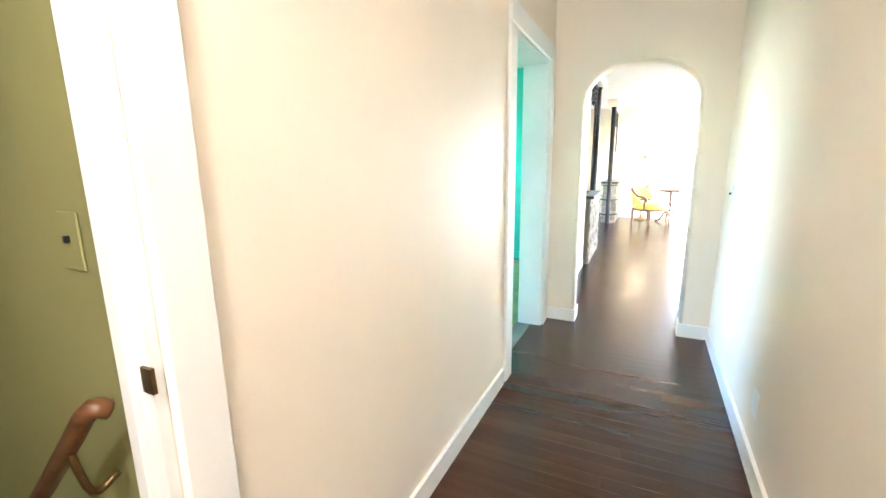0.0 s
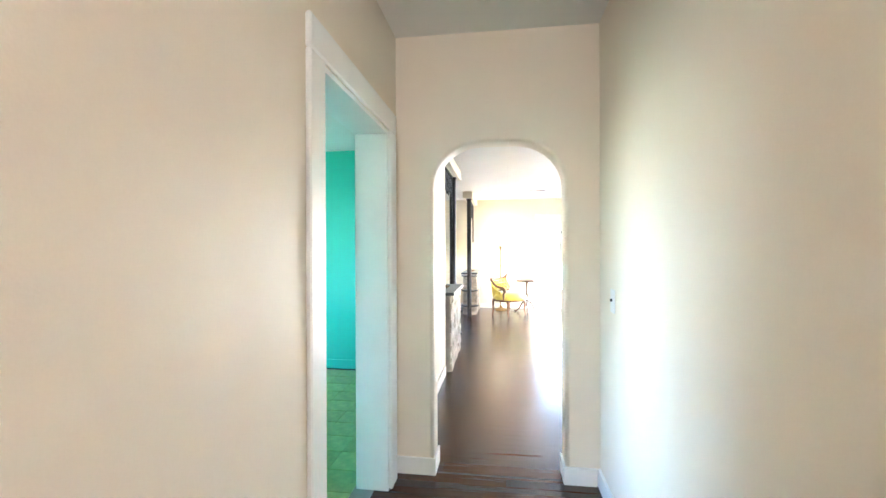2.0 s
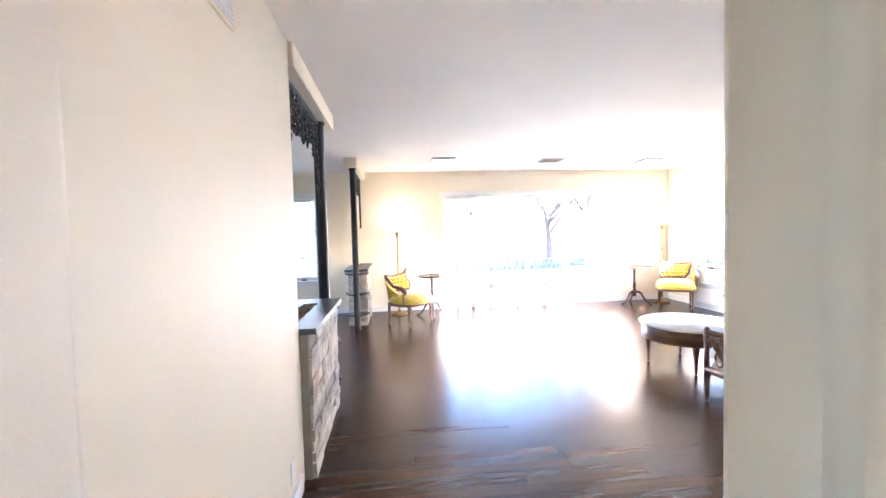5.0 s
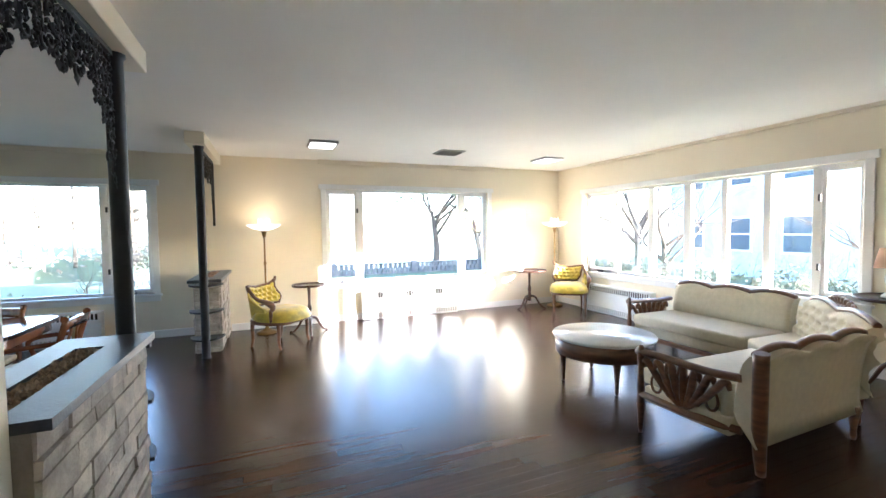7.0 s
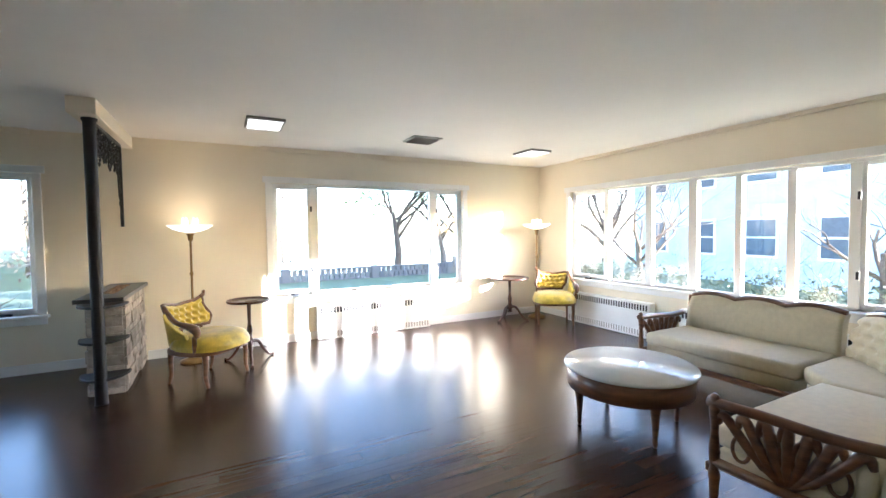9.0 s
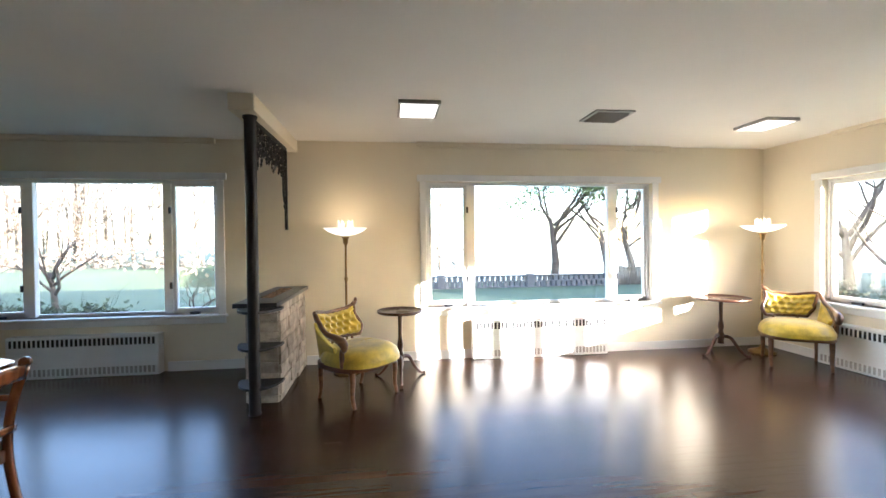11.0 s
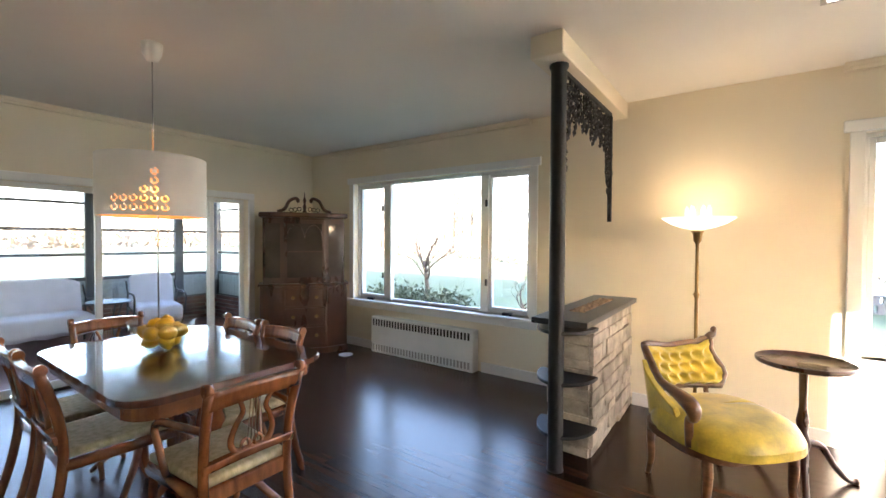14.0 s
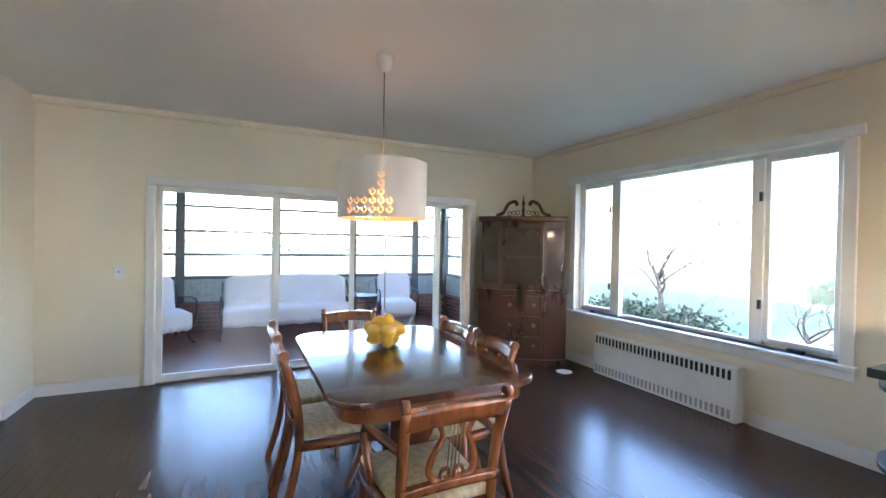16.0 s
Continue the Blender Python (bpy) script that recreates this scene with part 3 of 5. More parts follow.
def tree(x, y, height, seed, label, leafy=0, lean=(0, 0), depth=4):
    rng = random.Random(seed)
    ob = thing("tree", label, "tree", pose(x, y, GROUND - 0.1))
    bm, tips = bmesh.new(), []
    r = height * 0.021
    tube(bm, [Vector((0, 0, -0.2)), Vector((0, 0, 0.1)), Vector((lean[0] * 0.2 + r * 0.5, lean[1] * 0.2, height * 0.12)), Vector((lean[0] * 0.4, lean[1] * 0.4, height * 0.22)), Vector((lean[0] * 0.6 - r, lean[1] * 0.4, height * 0.36))], [r * 1.5, r * 1.15, r, r * 0.8, r * 0.5], 9)
    for k in range(6):
        a = k * 2.4 + rng.uniform(-0.4, 0.4)
        wide = rng.uniform(0.5, 1.3)
        limb(bm, rng, Vector((lean[0] * 0.4, lean[1] * 0.4, height * (0.20 + 0.024 * k))), Vector((math.cos(a) * wide, math.sin(a) * wide, 1)).normalized(), height * 0.30, r * rng.uniform(0.35, 0.6), depth, 6, 0.5, tips)
    part("trunk", bm, BARK, ob)
    if leafy:
        cb = bmesh.new()
        for t in tips:
            leaves(cb, rng, t, 0.30, leafy, 0.09)
        part("crown", cb, LEAF, ob, "sparse green leaves")
    return ob


tree(7.3, 24.2, 8.0, 3, "bare winter tree with forked trunk behind the garden wall", depth=5)
tree(9.7, 24.0, 7.0, 11, "tree with sparse green leaves by the fence", leafy=9, lean=(-0.5, 0), depth=5)
tree(11.2, 24.5, 7.5, 8, "bare leaning winter tree by the fence", leafy=3, lean=(-0.8, 0))
tree(-7.6, 17.0, 3.6, 21, "small bare tree on the lawn", depth=4)
tree(-3.9, 15.6, 1.6, 23, "thin bare shrub on the lawn", depth=4)
tree(11.5, 15.5, 6.0, 31, "bare winter tree outside the window band")
tree(11.2, 8.6, 4.0, 33, "bare winter tree beside the neighbouring house")
tree(9.4, 12.6, 4.5, 37, "bare small tree beside the hedge")

# woods behind the lawn
rng = random.Random(44)
wood = bmesh.new()
for k in range(130):
    x = rng.uniform(-60, 5)
    y = rng.uniform(38, 60) - 0.2 * x
    h = rng.uniform(10, 17)
    p = Vector((x, y, GROUND - 0.6))
    tube(wood, [p, p + Vector((rng.gauss(0, 0.3), 0, h * 0.5)), p + Vector((rng.gauss(0, 0.7), 0, h))], [0.14, 0.10, 0.03], 5)
    for j in range(15):
        a = rng.uniform(0, 6.28)
        s = p + Vector((0, 0, h * rng.uniform(0.2, 0.9)))
        limb(wood, rng, s, Vector((math.cos(a), math.sin(a), 0.7)).normalized(), rng.uniform(1.5, 3.5), 0.06, 1, 3)
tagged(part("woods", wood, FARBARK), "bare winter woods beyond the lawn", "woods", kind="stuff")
brush = bmesh.new()
for k in range(150):
    x = rng.uniform(-60, 6)
    leaves(brush, rng, Vector((x, 37 - 0.2 * x + rng.gauss(0, 1.5), GROUND - 0.3 + abs(rng.gauss(0, 1.2)))), 0.8, 60, 0.16)
for k in range(120):
    a = rng.uniform(-60, 60)
    leaves(brush, rng, Vector((-95 + rng.gauss(0, 3), a, GROUND + rng.uniform(0, 3))), 1.6, 50, 0.5)
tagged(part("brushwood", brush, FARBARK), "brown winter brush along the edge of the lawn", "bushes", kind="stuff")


def hedge(name, x0, x1, y0, y1, h, count, seed, label):
    rng = random.Random(seed)
    bm = bmesh.new()
    for k in range(count):
        leaves(bm, rng, Vector((rng.uniform(x0, x1), rng.uniform(y0, y1), GROUND + h * rng.uniform(0.05, 0.95))), 0.14, 14, 0.055)
    for k in range(count // 6):
        p = Vector((rng.uniform(x0, x1), rng.uniform(y0, y1), GROUND - 0.05))
        limb(bm, rng, p, Vector((0, 0, 1)), h, 0.012, 2, 3, 0.5)
    return tagged(part(name, bm, HEDGE), label, "hedge", kind="stuff")


hedge("hedge", -8.5, -5.2, 15.2, 15.9, 0.55, 130, 3, "low clipped hedge on the lawn")
hedge("hedge", 8.2, 9.2, 4.5, 17, 0.95, 420, 4, "dark winter hedge along the boundary")
hedge("hedge", -3.2, -1.9, 17.5, 18.3, 0.5, 60, 6, "low shrubs on the lawn")


def garden_wall():
    ob = thing("garden_wall", "pierced concrete block garden wall, coloured dark as if in shade", "garden wall", pose(0, 22.2, GROUND))
    ob.scale.z = 0.72
    x0, x1 = -5.0, 9.0
    part("footing", one_box(x0, x1, -0.1, 0.1, -0.2, 0.06), SHADECONCRETE, ob)
    part("coping", one_box(x0, x1, -0.11, 0.11, 0.60, 0.66, bev=0.01), SHADECONCRETE, ob)
    part("middle_rail", one_box(x0, x1, -0.07, 0.07, 0.31, 0.36), SHADECONCRETE, ob)
    me = mesh_of("block", one_box(-0.072, 0.072, -0.07, 0.07, 0, 0.25), SHADECONCRETE)
    k = 0
    x = x0 + 0.1
    while x < x1:
        for z in (0.06, 0.36):
            b = new("block", me)
            b.parent = ob
            b.location = (x + (0.1 if z > 0.2 else 0), 0, z)
        x += 0.21
    pier = mesh_of("pier", one_box(-0.14, 0.14, -0.14, 0.14, -0.2, 0.72, bev=0.01), SHADECONCRETE)
    for x in (-5, -1.6, 2.0, 5.5, 9.0):
        p = new("pier", pier)
        p.parent = ob
        p.location = (x, 0, 0)


garden_wall()
fence = thing("garden_fence", "weathered wooden paling fence beside the garden wall", "fence", pose(9.2, 22.2, GROUND))
pale = mesh_of("pale", one_box(0, 0.085, 0, 0.02, 0, 0.75), BARK)
for k in range(60):
    p = new("pale", pale)
    p.parent = fence
    p.location = (k * 0.1, -0.08 * k * 0.1, 0)
    p.scale.z = random.uniform(0.92, 1.05)
part("rail", one_box(0, 6, 0.02, 0.05, 0.5, 0.56), BARK, fence)

# neighbouring house
house = thing("neighbour_house", "pale blue two-storey house with slate roof and brick chimney", "house", pose(15.5, 13.5, GROUND, 0, 0, -12))
for k in range(27):
    z = k * 0.19
    part("siding_board", one_box(-0.018, 9, -5, 5, z, z + 0.182), SIDING, house)
part("wall", one_box(0.006, 8.99, -4.99, 4.99, 0, 5.13), SIDING, house)
rf = bmesh.new()
for k in range(16):
    t0, t1 = k / 16, (k + 1) / 16
    for s in (0, 1):
        xa, xb = (-0.5 + 5 * t0, -0.5 + 5 * t1 + 0.05) if s == 0 else (9.5 - 5 * t0, 9.5 - 5 * t1 - 0.05)
        za, zb = 5.0 + 2.6 * t0, 5.0 + 2.6 * t1 + 0.03
        for c in range(22):
            ya = -5.4 + c * 10.8 / 22
            vs = [rf.verts.new(v) for v in ((xa, ya, za + 0.04), (xb, ya, zb), (xb, ya + 0.47, zb), (xa, ya + 0.47, za + 0.04))]
            rf.faces.new(vs if s else vs[::-1])
roof = part("roof", rf, ROOFM, house)
for y in (-5, 5):
    g = bmesh.new()
    vs = [g.verts.new(v) for v in ((0, y, 5.13), (9, y, 5.13), (4.5, y, 7.4), (0, y + 0.1, 5.13), (9, y + 0.1, 5.13), (4.5, y + 0.1, 7.4))]
    for q in ((0, 1, 2), (5, 4, 3), (0, 3, 4, 1), (1, 4, 5, 2), (2, 5, 3, 0)):
        g.faces.new([vs[i] for i in q])
    part("gable", g, SIDING, house)
part("chimney", one_box(2.2, 3.2, 1.0, 2.0, 5.5, 8.4), BRICK, house, "red brick chimney")
for y in (-3.6, -1.4, 0.8, 3.0):
    for z in (0.9, 3.3):
        wf = part("window", one_box(-0.06, 0.02, y, y + 1.1, z, z + 1.3), WHITE, house, "white framed window")
        for lo, hi in ((0.08, 0.62), (0.68, 1.22)):
            part("window_glass", one_box(-0.075, -0.062, y + 0.08, y + 1.02, z + lo, z + hi), HOUSEGLASS, wf)

# ---- sunroom ----
SX, SN, SS = -7.9, 11.15, 5.4
sun_floor = structure("floor_sunroom", one_box(SX - 0.1, WEST - 0.16, SS, SN + 0.1, -0.4, -0.04), SUNFLOOR, "dark red painted sunroom floor", "floor")
structure("floor_door_sill", one_box(WEST - 0.16, WEST, 6.87, 10.13, -0.4, 0.0), WHITE, "white threshold of the sliding glass door", "threshold")
structure("ceiling_sunroom", one_box(SX - 0.3, WEST - 0.16, SS - 0.2, SN + 0.3, 2.3, 2.45), CEIL, "white sunroom ceiling", "ceiling")
structure("wall_sunroom_south", one_box(SX - 0.1, WEST - 0.16, SS - 0.15, SS, -0.4, 2.3), CREAM, "cream sunroom end wall", "wall")


def brick_wall(name, axis, plane, a0, a1, z0, z1, label):
    core = one_box(plane - 0.05, plane + 0.045, a0, a1, z0 - 0.3, z1) if axis == "y" else one_box(a0, a1, plane - 0.045, plane + 0.05, z0 - 0.3, z1)
    ob = structure(name, core, MORTAR, label, "brick wall")
    me = mesh_of("brick", one_box(0, 0.20, 0, 0.012, 0, 0.056, bev=0.003), BRICK)
    z, row = z0, 0
    while z + 0.05 < z1:
        a = a0 + (0.1 if row % 2 else 0.0)
        while a + 0.2 <= a1:
            b = new("brick", me)
            b.parent = ob
            if axis == "y":
                b.matrix_local = pose(plane + 0.045 + 0.012, a, z, 0, 0, 90)
            else:
                b.matrix_local = pose(a, plane - 0.045 - 0.012, z)
            a += 0.21
        z += 0.066
        row += 1
    return ob


brick_wall("wall_sunroom_west", "y", SX, SS, SN, -0.03, 0.36, "low red brick sunroom wall")
brick_wall("wall_sunroom_north", "x", SN, SX + 0.06, WEST - 0.2, -0.03, 0.36, "low red brick sunroom wall")


def jalousie(name, axis, plane, a0, a1, posts, label):
    ob = thing(name, label, "window")
    ob["kind"] = "structure"

    def bit(nm, p, q, t, lo, hi, m, lab=""):
        b = (plane - t, plane + t, p, q, lo, hi) if axis == "y" else (p, q, plane - t, plane + t, lo, hi)
        return part(nm, one_box(*b), m, ob, lab)
    bit("ribbed_panel", a0, a1, 0.008, 0.36, 0.74, RIBGLASS, "translucent ribbed glass panel")
    rib = a0
    while rib < a1 - 0.05:
        bit("rib", rib, rib + 0.012, 0.014, 0.38, 0.73, RIBGLASS)
        rib += 0.09
    for z, h in ((0.36, 0.02), (0.73, 0.05), (1.09, 0.04), (1.45, 0.04), (1.83, 0.04), (2.12, 0.18)):
        bit("rail", a0, a1, 0.022, z, z + h, ALU)
    for p in posts:
        bit("post", p - 0.06, p + 0.06, 0.04, 0.36, 2.3, ALU, "grey aluminium post")
    g = bit("pane", a0, a1, 0.002, 0.77, 2.14, GLASS, "clear glass pane")
    g.visible_shadow = False


jalousie("window_5", "y", SX, SS, SN, (5.45, 6.74, 8.1, 9.36, 10.55, 11.1), "aluminium sunroom windows with horizontal bars")
jalousie("window_6", "x", SN, SX + 0.05, WEST - 0.17, (-7.8, -6.5, -5.25), "aluminium sunroom windows with horizontal bars")


def slider():
    ob = thing("door_1", "white framed sliding glass door to the sunroom", "sliding door")
    ob["kind"] = "structure"
    for k, (a, b, x) in enumerate(((6.87, 7.93, -5.07), (7.86, 8.72, -5.12), (8.66, 9.75, -5.07), (9.70, 10.13, -5.12))):
        leaf = part("door_frame", one_box(x - 0.015, x + 0.015, a, a + 0.05, 0.0, 1.82), WHITE, ob)
        part("stile", one_box(x - 0.015, x + 0.015, b - 0.05, b, 0.0, 1.82), WHITE, leaf)
        part("rail", one_box(x - 0.015, x + 0.015, a + 0.05, b - 0.05, 1.77, 1.82), WHITE, leaf)
        part("rail", one_box(x - 0.015, x + 0.015, a + 0.05, b - 0.05, 0.0, 0.07), WHITE, leaf)
        g = part("pane", one_box(x - 0.002, x + 0.002, a + 0.05, b - 0.05, 0.07, 1.77), GLASS, leaf, "clear glass pane")
        g.visible_shadow = False
        if k == 1:
            part("handle", one_box(x + 0.015, x + 0.04, b - 0.045, b - 0.015, 0.82, 1.0, bev=0.005), ALU, leaf, "grey metal pull handle")


slider()


# ---- stone planters, poles and iron lace ----
def stone_face(owner, origin, along, out, length, z1, seed):
    """Ledge stones laid in uneven courses on a face."""
    rng = random.Random(seed)
    along, out = Vector(along), Vector(out)
    z = 0.0
    while z < z1 - 0.02:
        h = min(rng.choice((0.06, 0.075, 0.095, 0.12)), z1 - z)
        if z1 - z - h < 0.035:
            h = z1 - z
        a = 0.0
        while a < length - 0.001:
            w = rng.uniform(0.14, 0.44)
            if length - a - w < 0.1:
                w = length - a
            d = rng.uniform(0.008, 0.026)
            bm = bmesh.new()
            g = 0.003
            p = [origin + along * (a + g) + Vector((0, 0, z + g)), origin + along * (a + w - g) + Vector((0, 0, z + g)), origin + along * (a + w - g) + Vector((0, 0, z + h - g)), origin + along * (a + g) + Vector((0, 0, z + h - g))]
            back = [bm.verts.new(q) for q in p]
            mid = sum(p, Vector()) / 4
            front = [bm.verts.new(mid + (q - mid) * 0.985 + out * (d * rng.uniform(0.7, 1.15))) for q in p]
            cm = bm.verts.new(mid + out * (d * rng.uniform(0.95, 1.3)) + Vector((0, 0, rng.uniform(-0.3, 0.3) * h)))
            for i in range(4):
                bm.faces.new((back[i], back[(i + 1) % 4], front[(i + 1) % 4], front[i]))
                bm.faces.new((front[i], front[(i + 1) % 4], cm))
            bmesh.ops.recalc_face_normals(bm, faces=bm.faces)
            part("stone", bm, STONE, owner)
            a += w
        z += h


def planter(y0, y1, pole_y, slab_over, seed, label, xe, xw):
    h = 0.845
    ob = thing("stone_planter", label, "planter", group="stone planters with iron poles")
    part("core", one_box(xw + 0.004, xe - 0.004, y0, y1, 0, h), MORTAR, ob)
    stone_face(ob, Vector((xe - 0.004, y0, 0)), (0, 1, 0), (1, 0, 0), y1 - y0, h, seed)
    stone_face(ob, Vector((xw + 0.004, y0, 0)), (0, 1, 0), (-1, 0, 0), y1 - y0, h, seed + 1)
    face_y, way = (y0, -1) if pole_y < y0 else (y1, 1)
    stone_face(ob, Vector((xw, face_y, 0)), (1, 0, 0), (0, way, 0), xe - xw, h, seed + 2)
    s0, s1 = (y0 - slab_over, y1) if way < 0 else (y0, y1 + slab_over)
    mid = (xe + xw) / 2
    tx0, tx1, ty0, ty1 = mid - 0.06, mid + 0.05, y0 + 0.12, y1 - 0.2
    z0, z1 = h, h + 0.035
    sl = bmesh.new()
    for b in ((xw - 0.035, tx0, s0, s1), (tx1, xe + 0.045, s0, s1), (tx0, tx1, s0, ty0), (tx0, tx1, ty1, s1)):
        box(sl, *b, z0, z1)
    bmesh.ops.remove_doubles(sl, verts=sl.verts, dist=0.0005)
    part("slab", sl, SLATE, ob, "dark slate top slab with planting trough")
    gr = bmesh.new()
    rng = random.Random(seed)
    for k in range(420):
        c = Vector((rng.uniform(tx0 + 0.01, tx1 - 0.01), rng.uniform(ty0 + 0.01, ty1 - 0.01), h + rng.uniform(0.018, 0.036)))
        r = rng.uniform(0.008, 0.016)
        vs = [gr.verts.new(c + Vector(v) * r * rng.uniform(0.7, 1.2)) for v in ((1, 0, 0), (0, 1, 0), (-1, 0, 0), (0, -1, 0), (0, 0, 1), (0, 0, -1))]
        for a, b in ((0, 1), (1, 2), (2, 3), (3, 0)):
            gr.faces.new((vs[a], vs[b], vs[4]))
            gr.faces.new((vs[b], vs[a], vs[5]))
    tagged(part("gravel", gr, GRAVEL, ob, "brown gravel in the trough"), kind="stuff")
    # round shelves on the end, carried by the pole
    for z in (0.19, 0.50, 0.80):
        sh = bmesh.new()
        pts = [(mid + 0.18 * math.cos(radians(a)), face_y + way * (0.012 + 0.27 * math.sin(radians(a)))) for a in range(0, 181, 12)]
        prism(sh, pts if way > 0 else pts[::-1], z, z + 0.022, 0.005)
        part("corner_shelf", sh, IRON, ob, "half-round black shelf")
    return ob


def scroll(bm, cy, cz, r, turn, flip, x):
    pts = []
    for k in range(15):
        a = turn + flip * k * 0.42
        q = r * (1 - k / 17)
        pts.append((x, cy + q * math.cos(a), cz + q * math.sin(a)))
    tube(bm, pts, [0.008] + [0.007] * 13 + [0.011], 5)


def iron_post(x, y, ya, yb, foot, seed, label):
    """A pole with a lace valance from ya to yb that hangs below the beam."""
    rng = random.Random(seed)
    ob = thing("iron_post", label, "iron post", group="iron posts")
    part("pole", lathe(bmesh.new(), [(0.05, foot), (0.045, foot + 0.02), (0.045, 2.33), (0.055, 2.345), (0.055, 2.36)], x, y, 20), IRON, ob)
    lo, hi = min(ya, yb), max(ya, yb)
    part("top_bar", one_box(x - 0.012, x + 0.012, lo, hi, 2.335, 2.36), IRON, ob)
    part("end_bar", one_box(x - 0.014, x + 0.014, yb - 0.014, yb + 0.014, 1.50, 2.335), IRON, ob)
    lace = bmesh.new()
    span = abs(yb - ya)
    n = int(span / 0.055)
    for k in range(n + 1):
        u = k / n
        yy = ya + (yb - ya) * u
        side_b, side_a = max(0, (u - 0.72) / 0.28), max(0, (0.25 - u) / 0.25)
        drop = 0.20 + 0.55 * side_b ** 2.2 + 0.45 * side_a ** 2.2 + 0.04 * math.sin(k * 1.9)
        z = 2.335
        while z > 2.335 - drop:
            r = rng.uniform(0.024, 0.042)
            scroll(lace, yy + rng.uniform(-0.01, 0.01), z - r, r, rng.uniform(0, 6.28), rng.choice((-1, 1)), x + rng.uniform(-0.006, 0.006))
            # leaf
            a = rng.uniform(-2.2, -0.9)
            l = rng.uniform(0.04, 0.075)
            p = Vector((x, yy, z - r))
            d = Vector((0, math.cos(a), math.sin(a)))
            w = Vector((0, -d.z, d.y)) * l * 0.28
            v = [lace.verts.new(q) for q in (p, p + d * l * 0.5 + w + Vector((0.009, 0, 0)), p + d * l, p + d * l * 0.5 - w + Vector((0.009, 0, 0)), p + d * l * 0.5 - Vector((0.010, 0, 0)))]
            for t in ((0, 1, 2), (0, 2, 3), (1, 0, 4), (2, 1, 4), (3, 2, 4), (0, 3, 4)):
                lace.faces.new([v[i] for i in t])
            z -= r * 1.7
    bmesh.ops.recalc_face_normals(lace, faces=lace.faces)
    part("lace_valance", lace, IRON, ob, "cast iron vine leaf lacework")
    return ob


structure("beam_north", one_box(-1.10, -0.91, 9.56, NORTH, 2.36, CH, bev=0.006), CREAM, "short cream painted ceiling beam", "beam")
structure("beam_south", one_box(-1.12, -0.93, DIN_S - 0.148, 7.40, 2.36, CH, bev=0.006), CREAM, "short cream painted ceiling beam", "beam")
planter(9.97, NORTH, 9.78, 0.22, 70, "pale ledge stone planter with dark slate top at the wall", -0.865, -1.125)
planter(5.882, 6.98, 7.17, 0.04, 80, "pale ledge stone planter with slate top and gravel trough", -0.91, -1.215)
iron_post(-0.99, 9.72, 9.77, 10.86, 0.0, 5, "black iron post with vine lacework under the beam")
iron_post(-1.02, 7.13, 7.08, 5.91, 0.0, 6, "black iron post with vine lacework beside the passage wall")


# ---- radiators ----
def radiator(m, length, h=0.44):
    """A convector cover along local x, its back at y = 0, its front at y = -0.11."""
    ob = thing("radiator", "white enamelled convector cover with slotted grilles on the wall", "radiator", m, "radiators under the windows")
    part("body", one_box(0, length, -0.11, -0.004, 0.0, h, bev=0.008), RADW, ob)
    for z0, z1 in ((h - 0.105, h - 0.03), (0.03, 0.10)):
        # Upper strip is a solid dark plate painted as the slot's inner shade.
        part("slot", one_box(0.03, length - 0.03, -0.113, -0.109, z0, z1), SLOTSHADE if z0 > 0.2 else METAL, ob, "slotted grille")
        n = int((length - 0.06) / 0.042)
        me = mesh_of("louvre", one_box(-0.007, 0.007, -0.119, -0.110, z0, z1), RADW)
        for k in range(n + 1):
            l = new("louvre", me)
            l.parent = ob
            l.location = (0.03 + (length - 0.06) * k / n, 0, 0)
    return ob


radiator(pose(-3.76, NORTH, 0.0), 1.44, 0.43)
radiator(pose(1.02, NORTH, 0.0), 1.64, 0.45)
radiator(pose(EAST, 10.28, 0.0, 0, 0, -90), 1.45, 0.46)
radiator(pose(EAST, 8.45, 0.0, 0, 0, -90), 1.6, 0.46)


# ---- ceiling fixtures ----
def ceiling_light(x, y):
    ob = thing("ceiling_light", "square flush ceiling light with lit frosted panel", "ceiling light", pose(x, y, CH), "square ceiling lights")
    fr = bmesh.new()
    for b in ((-0.17, 0.17, -0.2, -0.18), (-0.17, 0.17, 0.18, 0.2), (-0.17, -0.15, -0.18, 0.18), (0.15, 0.17, -0.18, 0.18)):
        box(fr, *b, -0.03, 0.0)
    part("frame", fr, METAL, ob, "slim metal frame")
    part("diffuser", one_box(-0.15, 0.15, -0.18, 0.18, -0.034, -0.005, bev=0.006), PANEL, ob, "lit frosted glass panel")


for x, y in ((0.34, 9.80), (3.76, 9.96), (0.31, 5.05)):
    ceiling_light(x, y)
vent = thing("ceiling_vent", "square metal ceiling air vent with angled slats", "air vent", pose(2.06, 9.87, CH))
# Dark plate behind the slats stands in for shade in the duct.
part("backing", one_box(-0.15, 0.15, -0.14, 0.14, -0.004, 0), SLOTSHADE, vent)
fr = bmesh.new()
for b in ((-0.18, 0.18, -0.17, -0.14), (-0.18, 0.18, 0.14, 0.17), (-0.18, -0.15, -0.14, 0.14), (0.15, 0.18, -0.14, 0.14)):
    box(fr, *b, -0.014, 0)
part("frame", fr, METAL, vent)
for k in range(8):
    s = part("slat", one_box(-0.15, 0.15, -0.002, 0.002, -0.03, 0), METAL, vent)
    s.matrix_local = pose(0, -0.12 + k * 0.034, -0.002, 35)
wv = thing("wall_vent", "cream painted wall air vent near the ceiling", "air vent", pose(-0.96, 4.87, 2.22, 0, 0, 90))
